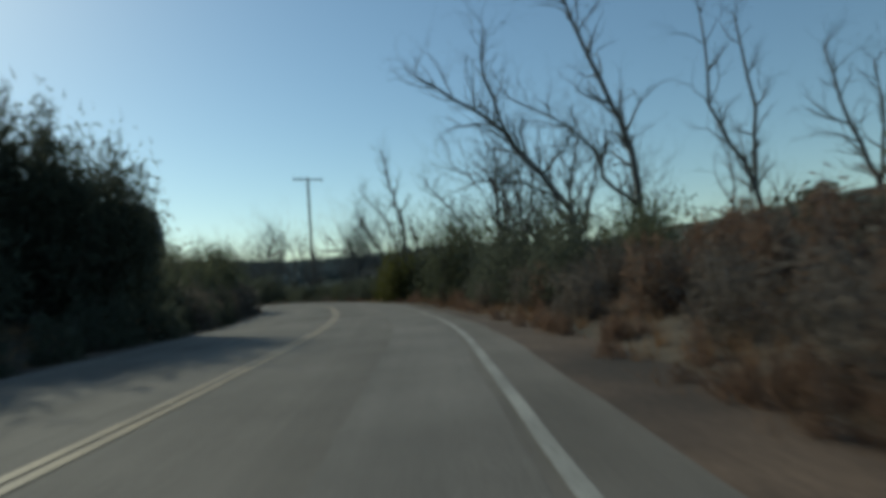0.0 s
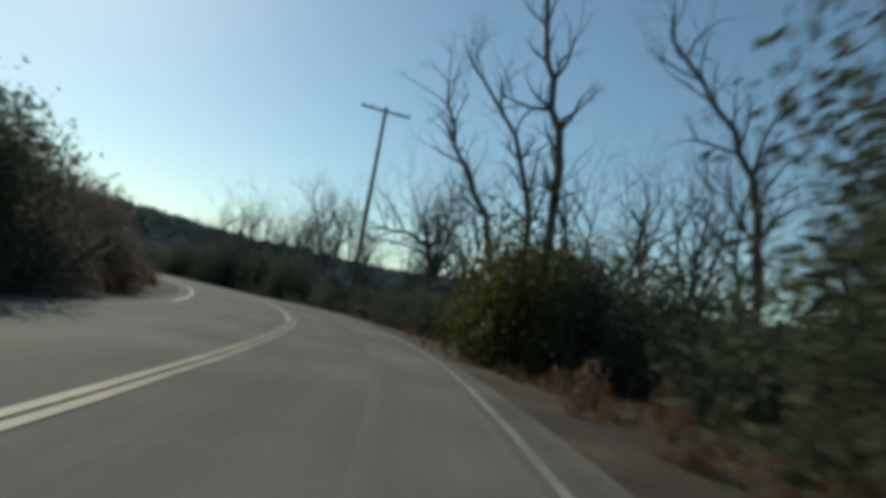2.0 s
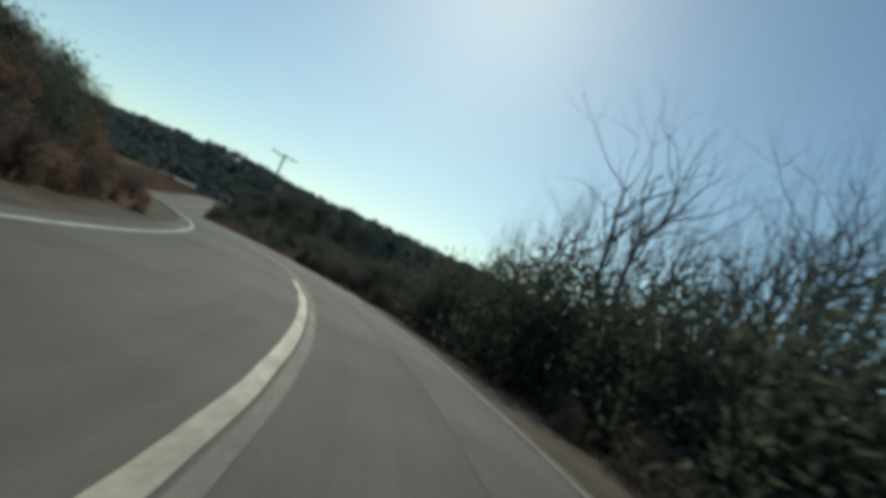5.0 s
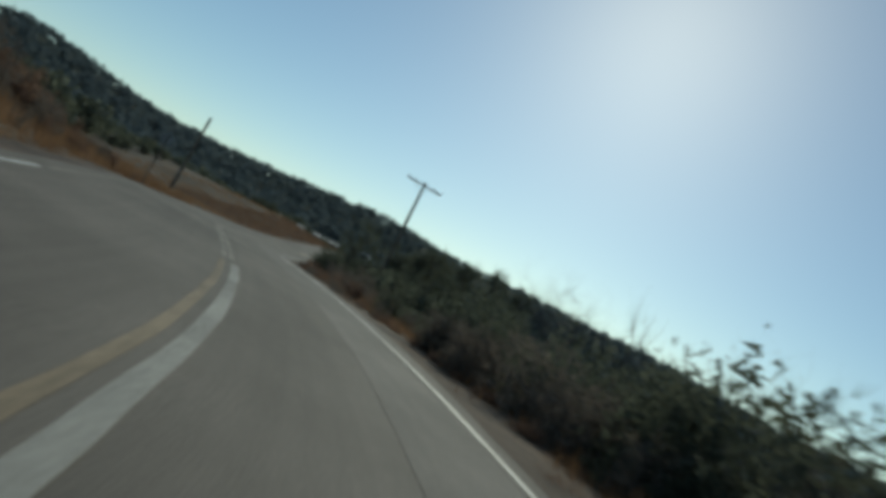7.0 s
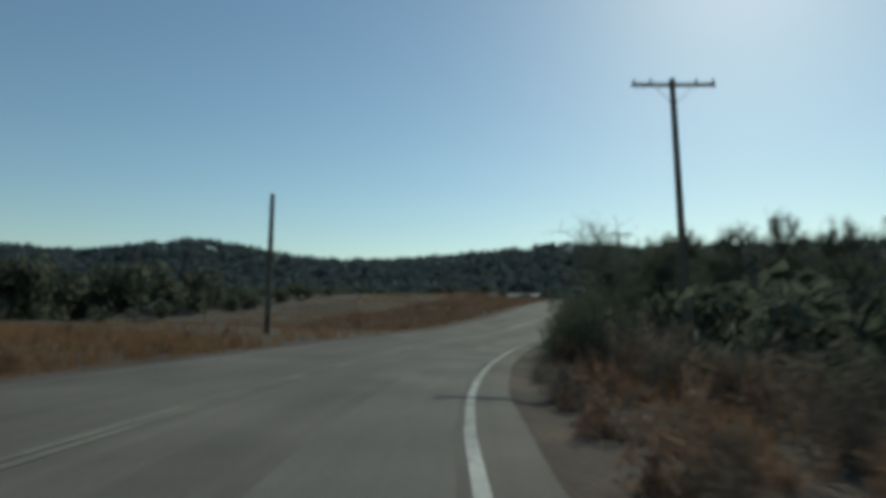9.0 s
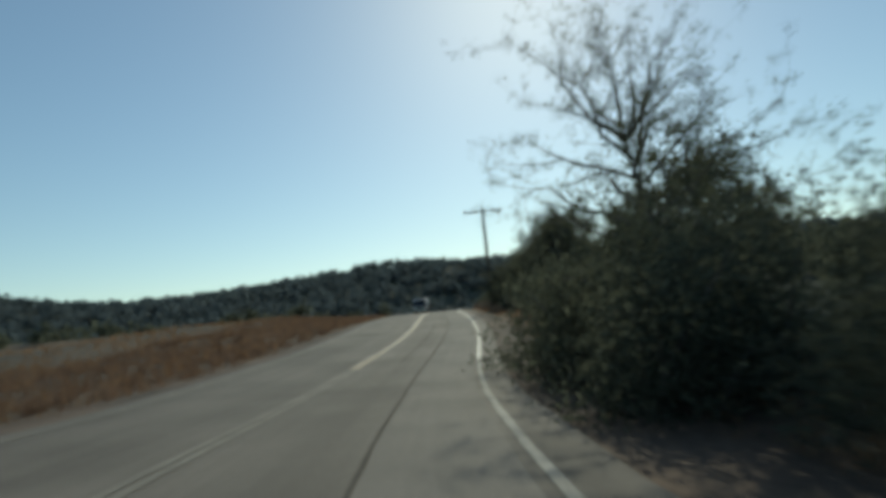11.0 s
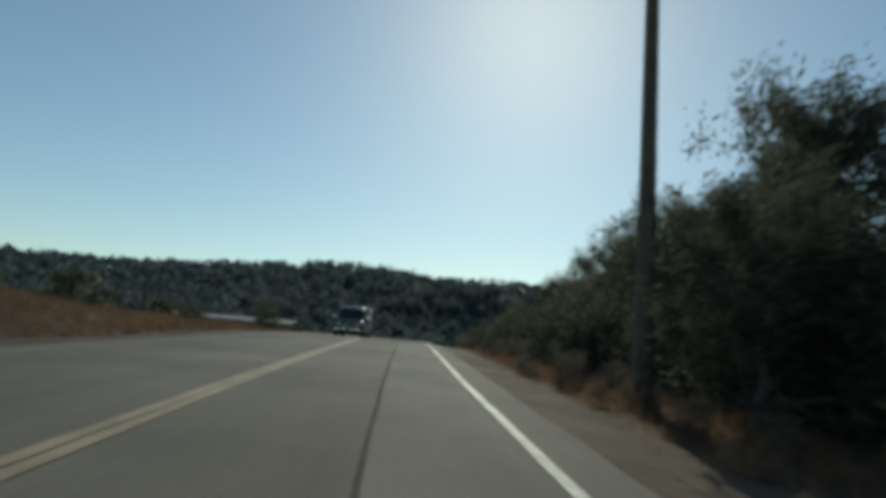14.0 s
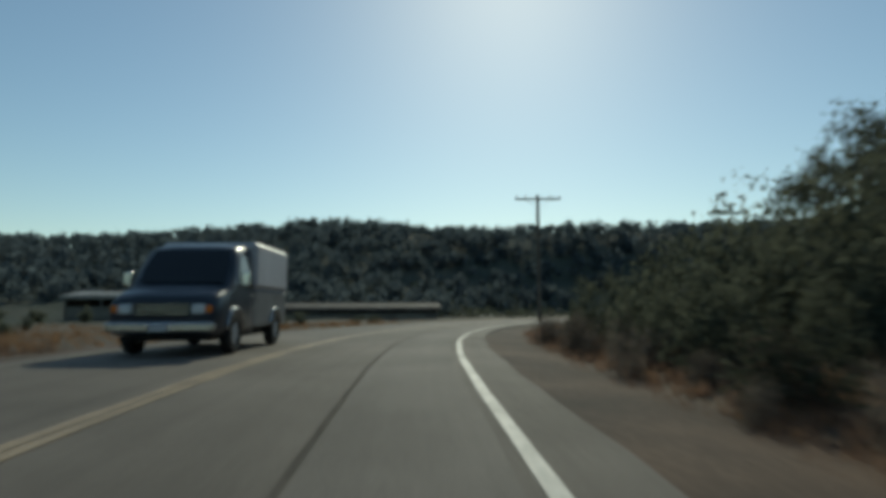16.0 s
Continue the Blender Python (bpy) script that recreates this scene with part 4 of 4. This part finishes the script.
# ---- boulder on the bank ----
def boulder(x, y, wx, wy, h, seed, label, tilt=0.0):
    bm = bmesh.new()
    bmesh.ops.create_icosphere(bm, subdivisions=4, radius=1.0)
    for v in bm.verts:
        p = v.co.copy()
        n = 1 + 0.16 * noise.noise(p * 1.1 + Vector((seed, 0, 0))) + 0.06 * noise.noise(p * 3 + Vector((seed, 2, 0))) + 0.02 * noise.noise(p * 9)
        v.co = Vector((p.x * n * wx, p.y * n * wy, (p.z * n * 0.5 + 0.42) * h))
    for f in bm.faces:
        f.smooth = True
    me = bpy.data.meshes.new("boulder")
    bm.to_mesh(me)
    bm.free()
    me.materials.append(ROCK)
    ob = new("boulder", me)
    tagged(ob, label, "rock")
    place(ob, x, y, turn=tilt, sink=0.3)
    return ob


boulder(-12.8, 34.6, 1.5, 1.7, 7.4 - gz1(-12.8, 34.6), 3.0, "tall rounded granite boulder behind bank shrubs")
boulder(-14.2, 36.3, 1.7, 1.7, 5.1 - gz1(-14.2, 36.3), 5.0, "lower rounded granite boulder on the bank")


# ---- utility poles ----
def utility_pole(x, y, top, turn, label, lean=(0.0, 0.0), arm=3.2, arms=1):
    z = gz1(x, y)
    h = top - z
    root = new("utility_pole")
    tb = Tubes()
    n = 8
    tb.add([(lean[0] * k / n, lean[1] * k / n, -0.6 + (h + 0.75) * k / n) for k in range(n + 1)], [0.165 - 0.06 * k / n for k in range(n + 1)], 12)
    child("pole", mesh_from("pole", tb.v, tb.f, POLE, True), root, "brown weathered wooden pole")
    for a in range(arms):
        bm = bmesh.new()
        bmesh.ops.create_cube(bm, size=1.0)
        zz = h - 0.15 - 0.9 * a
        bmesh.ops.transform(bm, matrix=Matrix.Translation((lean[0], lean[1] - 0.16, zz)) @ Matrix.Diagonal((arm, 0.1, 0.13, 1)), verts=bm.verts)
        bmesh.ops.bevel(bm, geom=bm.edges[:], offset=0.012, segments=1, affect="EDGES")
        cross = part("crossarm", bm, POLE, root, "wooden crossarm")
        for sx in (-1, 1):
            tb = Tubes()
            tb.add([(lean[0] + sx * 0.75, lean[1] - 0.22, zz - 0.06), (lean[0] + sx * 0.06, lean[1] - 0.15, zz - 0.75)], [0.014, 0.014], 4)
            child("brace", mesh_from("brace", tb.v, tb.f, STEEL), cross, "flat steel brace")
        for sx in (-0.47, -0.27, 0.27, 0.47):
            tb = Tubes()
            cx, cy = lean[0] + sx * arm, lean[1] - 0.16
            tb.add([(cx, cy, zz + 0.05), (cx, cy, zz + 0.1), (cx, cy, zz + 0.13), (cx, cy, zz + 0.17), (cx, cy, zz + 0.2), (cx, cy, zz + 0.24)], [0.02, 0.02, 0.055, 0.035, 0.05, 0.02], 8)
            child("insulator", mesh_from("insulator", tb.v, tb.f, CERAMIC, True), cross, "brown ceramic insulator")
    tagged(root, label, "utility pole", "utility poles along the road")
    root.matrix_basis = Matrix.Translation((x, y, z)) @ Matrix.Rotation(turn, 4, "Z")
    return root


POLETEXT = "brown wooden utility pole with one crossarm beside the road"
utility_pole(-8.13, 64.63, 13.25, radians(25), POLETEXT)
utility_pole(-74.63, 102.64, 10.45, radians(70), POLETEXT, lean=(-0.3, 0.2))
utility_pole(-87.33, 88.13, 7.15, radians(75), "plain wooden utility pole on the dry grass side", arms=0)
utility_pole(-117.58, 128.75, 10.9, radians(52), "wooden utility pole with one crossarm rising from oaks")
utility_pole(-164.55, 169.08, 12.2, radians(50), "distant wooden utility pole beyond the crest")


# ---- ranch sheds and low walls in the valley ----
def box(lo, hi, bevel=0.0):
    bm = bmesh.new()
    bmesh.ops.create_cube(bm, size=1.0)
    lo, hi = Vector(lo), Vector(hi)
    bmesh.ops.transform(bm, matrix=Matrix.Translation((lo + hi) / 2) @ Matrix.Diagonal((*(hi - lo), 1)), verts=bm.verts)
    if bevel:
        bmesh.ops.bevel(bm, geom=bm.edges[:], offset=bevel, segments=1, affect="EDGES")
    return bm


def between(x0, y0, x1, y1):
    """A frame at the ground between two points: x along, y away to the left."""
    z = min(gz1(x0, y0), gz1(x1, y1), gz1((x0 + x1) / 2, (y0 + y1) / 2))
    return Matrix.Translation((x0, y0, z)) @ Matrix.Rotation(math.atan2(y1 - y0, x1 - x0), 4, "Z"), math.hypot(x1 - x0, y1 - y0)


def ranch_shed(x0, y0, x1, y1, height, depth, label, cover=ROOF, roofing="pale corrugated metal roof"):
    """A long open-fronted shed under a low pale metal roof."""
    m, long = between(x0, y0, x1, y1)
    root = new("ranch_shed")
    root.matrix_basis = m
    eave, bays = height - 0.7, max(2, int(long / 4))
    bm = bmesh.new()
    sec = [(-0.6, eave), (depth / 2, height), (depth + 0.6, eave), (depth + 0.6, eave - 0.22), (depth / 2, height - 0.22), (-0.6, eave - 0.45)]
    ends = [[bm.verts.new((x, y, z)) for y, z in sec] for x in (-0.5, long + 0.5)]
    k = len(sec)
    for i in range(k):
        bm.faces.new((ends[0][i], ends[0][(i + 1) % k], ends[1][(i + 1) % k], ends[1][i]))
    bm.faces.new(ends[0][::-1])
    bm.faces.new(ends[1])
    bmesh.ops.recalc_face_normals(bm, faces=bm.faces[:])
    part("roof", bm, cover, root, roofing)
    part("back_wall", box((0, depth - 0.15, -1.5), (long, depth, eave - 0.2)), BOARD, root, "weathered board wall")
    for x in (0, long - 0.15):
        part("side_wall", box((x, 0.1, -1.5), (x + 0.15, depth - 0.16, eave - 0.2)), BOARD, root)
    part("kick_board", box((0.16, 0.02, -1.5), (long - 0.16, 0.1, 0.55 * eave)), BOARD, root)
    for i in range(bays + 1):
        x = 0.1 + (long - 0.4) * i / bays
        part("post", box((x, -0.22, -1.5), (x + 0.2, -0.01, eave - 0.3)), BOARD, root)
    return tagged(root, label, "shed", "sheds in the valley")


def low_wall(x0, y0, x1, y1, height, label):
    m, long = between(x0, y0, x1, y1)
    root = new("low_wall")
    root.matrix_basis = m
    n = max(1, int(long / 4))
    for i in range(n):
        part("panel", box((long * i / n, -0.12, -0.8), (long * (i + 1) / n - 0.04, 0.12, height - 0.15), 0.02), CONCRETE, root)
    part("coping", box((-0.1, -0.2, height - 0.146), (long + 0.1, 0.2, height), 0.02), CONCRETE, root)
    return tagged(root, label, "wall")


ranch_shed(-230.0, 148.5, -216.0, 167.6, 4.0, 9.0, "long ranch shed with a pale metal roof in the valley")
ranch_shed(-266.0, 62.0, -265.0, 71.0, 3.6, 6.0, "small distant ranch shed with a pale roof below the ridge")
ranch_shed(-218.5, 171.5, -206.0, 192.5, 2.6, 5.0, "long low ranch shed behind dry grass", RUST, "dull brown weathered roof")
low_wall(-182.0, 194.5, -176.5, 198.5, 1.2, "short pale masonry wall beyond the bend")


# ---- diamond sign on the outside of the second bend, seen from behind ----
def diamond_sign(s, o, centre, side, label):
    x, y = at_road(s, o)
    z = gz1(x, y)
    root = new("road_sign")
    h = centre - z
    post = box((-0.035, -0.035, -0.5), (0.035, 0.035, h + 0.28), 0.006)
    part("post", post, POLE, root, "weathered square wooden post")
    bm = bmesh.new()
    q = side / math.sqrt(2)
    r = 0.04
    ring = []
    for k in range(4):
        a = k * math.pi / 2
        for d in (-35, 0, 35):
            b = a + radians(d)
            ring.append((0.0, (q - 1.41 * r) * math.cos(a) + r * math.cos(b), h + (q - 1.41 * r) * math.sin(a) + r * math.sin(b)))
    back = bm.faces.new([bm.verts.new((-0.04, v[1], v[2])) for v in ring])
    out = bmesh.ops.extrude_face_region(bm, geom=[back])
    bmesh.ops.translate(bm, vec=(-0.004, 0, 0), verts=[g for g in out["geom"] if isinstance(g, bmesh.types.BMVert)])
    bmesh.ops.recalc_face_normals(bm, faces=bm.faces[:])
    plate = part("plate", bm, SIGNBACK, root, "bare metal back of a diamond plate")
    bm = bmesh.new()
    bm.faces.new([bm.verts.new((-0.0475, v[1] * 0.97, h + (v[2] - h) * 0.97)) for v in ring])
    part("sign_face", bm, SIGNFACE, plate, "yellow sign face")
    for dz in (-0.18, 0.18):
        bm = bmesh.new()
        bmesh.ops.create_cone(bm, cap_ends=True, segments=8, radius1=0.012, radius2=0.012, depth=0.02, matrix=Matrix.Translation((0.045, 0, h + dz)) @ Matrix.Rotation(math.pi / 2, 4, "Y"))
        part("bolt", bm, STEEL, plate)
    tagged(root, label, "road sign")
    th = float(np.interp(s, S, TH))
    root.matrix_basis = Matrix.Translation((x, y, z)) @ Matrix.Rotation(th - math.pi / 2 + radians(8), 4, "Z")


diamond_sign(122.2, -4.6, 3.0, 0.64, "diamond warning sign on a wooden post seen from its bare back")


# ---- the oncoming van ----
def loft(sections):
    """A closed skin through rings of points of equal count."""
    bm = bmesh.new()
    rings = [[bm.verts.new(p) for p in ring] for ring in sections]
    n = len(rings[0])
    for a, b in zip(rings, rings[1:]):
        for k in range(n):
            bm.faces.new((a[k], a[(k + 1) % n], b[(k + 1) % n], b[k]))
    bm.faces.new(rings[0][::-1])
    bm.faces.new(rings[-1])
    bmesh.ops.recalc_face_normals(bm, faces=bm.faces[:])
    return bm


def van(s, o):
    """A van with a dark cab and a pale box body; x runs back from its nose."""
    root = new("van")

    def ring(x, top, wide, roof, low=0.34):
        half = [(wide * 0.95, low), (wide, low + 0.14), (wide, 0.5 * (low + min(top, 1.2)) + 0.1), (wide - 0.02, min(top - 0.1, 1.16)), (roof + 0.05, top - 0.07), (roof - 0.03, top - 0.012), (roof * 0.5, top + 0.012)]
        pts = [(x, y, z) for y, z in half] + [(x, -y, z) for y, z in half[::-1]]
        return pts

    sec = [ring(0.0, 0.92, 0.84, 0.74, 0.42), ring(0.06, 1.0, 0.88, 0.8, 0.38), ring(0.3, 1.09, 0.92, 0.84), ring(0.72, 1.2, 0.93, 0.86), ring(0.98, 1.56, 0.93, 0.82), ring(1.24, 1.9, 0.93, 0.77), ring(1.36, 1.97, 0.93, 0.76), ring(1.7, 2.03, 0.93, 0.76), ring(2.05, 2.05, 0.93, 0.76)]
    bm = loft(sec)
    for f in bm.faces:
        f.smooth = True
    cab = part("cab", bm, VANBLUE, root, "dark blue painted cab")
    # windscreen and side windows lie a few millimetres proud of the skin
    bm = bmesh.new()
    rows = [[(x - 0.012, y, z + 0.008) for y in (-w, -0.5 * w, 0, 0.5 * w, w)] for x, z, w in ((0.76, 1.27, 0.76), (0.98, 1.567, 0.74), (1.23, 1.895, 0.69))]
    vs = [[bm.verts.new(p) for p in r] for r in rows]
    for a, b in zip(vs, vs[1:]):
        for k in range(4):
            bm.faces.new((a[k], a[k + 1], b[k + 1], b[k]))
    out = bmesh.ops.extrude_face_region(bm, geom=bm.faces[:])
    bmesh.ops.translate(bm, vec=(0.02, 0, -0.006), verts=[g for g in out["geom"] if isinstance(g, bmesh.types.BMVert)])
    bmesh.ops.recalc_face_normals(bm, faces=bm.faces[:])
    part("windscreen", bm, CARGLASS, cab, "dark tinted windscreen")
    for sy in (-1, 1):
        bm = bmesh.new()
        quad = [(1.12, 0.915, 1.2), (1.95, 0.925, 1.2), (1.95, 0.83, 1.82), (1.42, 0.825, 1.82)]
        a = [bm.verts.new((x, sy * (y + 0.006), z)) for x, y, z in quad]
        b = [bm.verts.new((x, sy * (y - 0.02), z)) for x, y, z in quad]
        bm.faces.new(a)
        bm.faces.new(b[::-1])
        for k in range(4):
            bm.faces.new((a[k], b[k], b[(k + 1) % 4], a[(k + 1) % 4]))
        bmesh.ops.recalc_face_normals(bm, faces=bm.faces[:])
        part("side_window", bm, CARGLASS, cab, "dark side window")
        part("headlight", box((-0.03, min(sy * 0.5, sy * 0.72), 0.72), (0.05, max(sy * 0.5, sy * 0.72), 0.88), 0.015), LENSGLASS, cab, "square clear headlight")
        part("turn_signal", box((-0.028, min(sy * 0.735, sy * 0.83), 0.74), (0.05, max(sy * 0.735, sy * 0.83), 0.86), 0.012), AMBER, cab, "amber turn signal")
        mirror = part("mirror", box((0.98, min(sy * 1.0, sy * 1.16), 1.22), (1.06, max(sy * 1.0, sy * 1.16), 1.48), 0.02), CHROME, root, "chrome door mirror")
        tb = Tubes()
        tb.add([(1.06, sy * 0.9, 1.2), (1.03, sy * 1.03, 1.26)], [0.014, 0.012], 6)
        child("mirror_arm", mesh_from("mirror_arm", tb.v, tb.f, CHROME), mirror)
        part("door_handle", box((1.78, min(sy * 0.93, sy * 0.95), 1.04), (1.92, max(sy * 0.93, sy * 0.95), 1.07), 0.006), CHROME, cab, "chrome door handle")
    grille = part("grille", box((-0.02, -0.47, 0.68), (0.06, 0.47, 0.9), 0.012), RUBBER, cab, "dark slatted grille")
    for k in range(4):
        part("slat", box((-0.03, -0.45, 0.71 + 0.05 * k), (-0.018, 0.45, 0.722 + 0.05 * k)), CHROME, grille)
    part("bumper", box((-0.12, -0.9, 0.42), (0.02, 0.9, 0.58), 0.03), CHROME, root, "chrome front bumper")
    part("plate_holder", box((-0.135, -0.16, 0.43), (-0.121, 0.16, 0.55), 0.004), VANPALE, root, "pale plain number plate")
    # box body: grey lower panels, pale upper box
    part("lower_body", box((2.054, -0.93, 0.42), (4.6, 0.93, 1.2), 0.04), VANGREY, root, "dusty grey lower side panels")
    part("upper_box", box((2.054, -0.96, 1.203), (4.62, 0.96, 2.14), 0.07), VANPALE, root, "pale upper box body")
    part("rear_bumper", box((4.604, -0.9, 0.42), (4.72, 0.9, 0.55), 0.02), CHROME, root)
    part("underbody", box((0.2, -0.72, 0.26), (4.5, 0.72, 0.415), 0.03), RUBBER, root, "dark underbody")
    for x in (0.86, 3.62):
        for sy in (-1, 1):
            bm = bmesh.new()
            prof = [(0.2, -0.1), (0.31, -0.105), (0.35, -0.085), (0.362, -0.05), (0.362, 0.05), (0.35, 0.085), (0.31, 0.105), (0.2, 0.1)]
            n = 24
            vs = [[bm.verts.new((x + r * math.cos(2 * math.pi * k / n), sy * 0.86 + w, 0.362 + r * math.sin(2 * math.pi * k / n))) for r, w in prof] for k in range(n)]
            for k in range(n):
                for j in range(len(prof) - 1):
                    bm.faces.new((vs[k][j], vs[k][j + 1], vs[(k + 1) % n][j + 1], vs[(k + 1) % n][j]))
            bmesh.ops.recalc_face_normals(bm, faces=bm.faces[:])
            wheel = part("wheel", bm, RUBBER, root, "black rubber tyre")
            bm = bmesh.new()
            turn = Matrix.Translation((x, sy * 0.86, 0.362)) @ Matrix.Rotation(math.pi / 2, 4, "X")
            bmesh.ops.create_cone(bm, cap_ends=True, segments=24, radius1=0.205, radius2=0.205, depth=0.15, matrix=turn)
            bmesh.ops.create_cone(bm, cap_ends=True, segments=12, radius1=0.07, radius2=0.07, depth=0.19, matrix=turn)
            part("rim", bm, STEEL, wheel, "dull steel rim")
            tb = Tubes()
            tb.add([(x + 0.43 * math.cos(g), sy * 0.945, 0.39 + 0.43 * math.sin(g)) for g in np.linspace(0.1, math.pi - 0.1, 14)], [0.022] * 14, 6)
            child("wheel_arch", mesh_from("wheel_arch", tb.v, tb.f, CHROME, True), root, "bright wheel arch trim")
    tagged(root, "dark blue van with a pale box body on the asphalt", "van")
    x, y, z = road_at(s, o)
    th = float(np.interp(s, S, TH))
    slope = math.atan2(float(np.interp(s + 3, S, RZ) - np.interp(s, S, RZ)), 3.0)
    root.matrix_basis = Matrix.Translation((float(x), float(y), float(z))) @ Matrix.Rotation(th + math.pi / 2, 4, "Z") @ Matrix.Rotation(-slope, 4, "Y")


van(219.4, -1.75)


# ---- far woods, scrub and grass ----
def scatter(name, pts, heights, mat, seed, leaves, size, label, category, lie=0.5):
    """Many small plants as one object."""
    rng = np.random.default_rng(seed)
    V, F, n = [], [], 0
    gz = ground_z(pts[:, 0], pts[:, 1])
    for (x, y), z, h in zip(pts, gz, heights):
        bl = [(rng.normal(0, 0.22) * h, rng.normal(0, 0.22) * h, h * (0.35 + 0.4 * rng.random()), h * 0.3, h * 0.28) for k in range(4)]
        bl.append((0, 0, h * 0.25, h * 0.32, h * 0.25))
        v, f = leaf_cloud(rng, bl, leaves, size * h, 1.1, 0.4, lie)
        V.append(v + np.array([x, y, z - 0.1]))
        F.append(f + n)
        n += len(v)
    me = mesh_from(name, np.concatenate(V), np.concatenate(F), mat)
    return tagged(new(name, me), label, category, kind="stuff")


def yard(p):
    """The open ground round the sheds."""
    near = np.full(len(p), False)
    for ax, ay, bx, by in ((-230, 148, -216, 168), (-218, 171, -206, 193), (-190, 145, -180, 190)):
        u = np.clip(((p[:, 0] - ax) * (bx - ax) + (p[:, 1] - ay) * (by - ay)) / ((bx - ax) ** 2 + (by - ay) ** 2), 0, 1)
        near |= np.hypot(p[:, 0] - ax - u * (bx - ax), p[:, 1] - ay - u * (by - ay)) < 24
    return near


rng = np.random.default_rng(5)
ang, rad = np.radians(rng.uniform(-28, 135, 7000)), np.sqrt(rng.uniform(95 ** 2, 302 ** 2, 7000))
fp = np.stack([-110 - np.sin(ang) * rad, 105 + np.cos(ang) * rad], 1)
fp = fp[(road_distance(fp) > 45) & ~yard(fp)]
THICKET += [(-209, 148, 2.0), (-212, 153, 2.3), (-207, 143.5, 2.2), (-205, 139, 2.5), (-214, 157, 1.6), (-203, 135, 2.6), (-200, 168, 1.3), (-197, 176, 1.2)]
rnd = random.Random(9)
THICKET += [(x, 118 + 14 * rnd.random() + (-150 - x) * 0.08, rnd.uniform(2.4, 3.4)) for x in (-150 - 2.6 * k for k in range(18))]
tk = np.array(THICKET)
scatter("thicket", tk[:, :2], tk[:, 2], DARKLEAF, 12, 260, 0.085, "dark evergreen thicket on the slopes beside the road", "shrubs")
scatter("far_woods", fp, 2.4 + 3.2 * rng.random(len(fp)) ** 1.5, WOODS, 6, 52, 0.14, "wooded hillside of evergreen trees, haze-blue mixed into the leaf colour", "woods", 0.85)
fp = np.stack([rng.uniform(-260, 60, 11000), rng.uniform(-40, 260, 11000)], 1)
dd = road_distance(fp)
fp = fp[(dd > 15) & (dd < 80) & ((dd > 30) | ~open_left(fp)) & ~yard(fp)]
scatter("scrub", fp, rng.uniform(0.8, 2.0, len(fp)), DARKLEAF, 7, 16, 0.21, "low dark chaparral scrub on the slopes", "scrub")


def grass(name, n, s0, s1, o0, o1, h0, h1, seed, mat, label, blades=9):
    rng = np.random.default_rng(seed)
    s, o = rng.uniform(s0, s1, n), rng.uniform(o0, o1, n)
    x, y, z = road_at(s, o)
    z = ground_z(x, y)
    V, F, k = [], [], 0
    for i in range(n):
        h = rng.uniform(h0, h1)
        a = rng.uniform(0, 6.28, blades)
        r = rng.uniform(0, 0.16, blades)
        b = np.stack([x[i] + r * np.cos(a), y[i] + r * np.sin(a), np.full(blades, z[i] - 0.05)], 1)
        tip = b + np.stack([0.5 * h * np.cos(a) * rng.random(blades), 0.5 * h * np.sin(a) * rng.random(blades), 0.05 + h * rng.uniform(0.5, 1, blades)], 1)
        w = np.stack([-np.sin(a), np.cos(a), 0 * a], 1) * 0.012
        V.append(np.stack([b - w, b + w, tip], 1).reshape(-1, 3))
        F.append(np.arange(3 * blades).reshape(-1, 3) + k)
        k += 3 * blades
    me = mesh_from(name, np.concatenate(V), np.concatenate(F), mat)
    return tagged(new(name, me), label, "grass", kind="stuff")


grass("dry_grass", 4200, -6, 130, 4.7, 11, 0.15, 0.5, 8, STRAW, "dry straw-coloured grass on the verge")
grass("dry_grass", 350, 206, 245, 5.4, 8.5, 0.08, 0.2, 15, STRAW, "short sparse dry grass on the verge")
grass("dry_grass", 6200, 181, 240, 4.1, 7.2, 0.07, 0.22, 17, DRY, "low red-brown dry stubble on the shoulder", 10)
grass("dry_grass", 2400, 125, 206, 4.7, 10, 0.12, 0.4, 9, STRAW, "dry straw-coloured grass on the verge")
grass("dry_grass", 3500, 0, 100, -9, -4.5, 0.15, 0.45, 10, STRAW, "dry straw-coloured grass on the bank")
grass("dry_grass", 3000, 95, 135, -13, -4.6, 0.3, 0.65, 14, STRAW, "tall dry red-brown grass on the bank")
grass("dry_grass", 6500, 150, 222, -15, -4.5, 0.2, 0.5, 16, DRY, "matted red-brown dry grass on the low bank")
grass("dry_grass", 10500, 95, 250, -26, -4.5, 0.15, 0.5, 11, STRAW, "dry golden grass field beside the road")
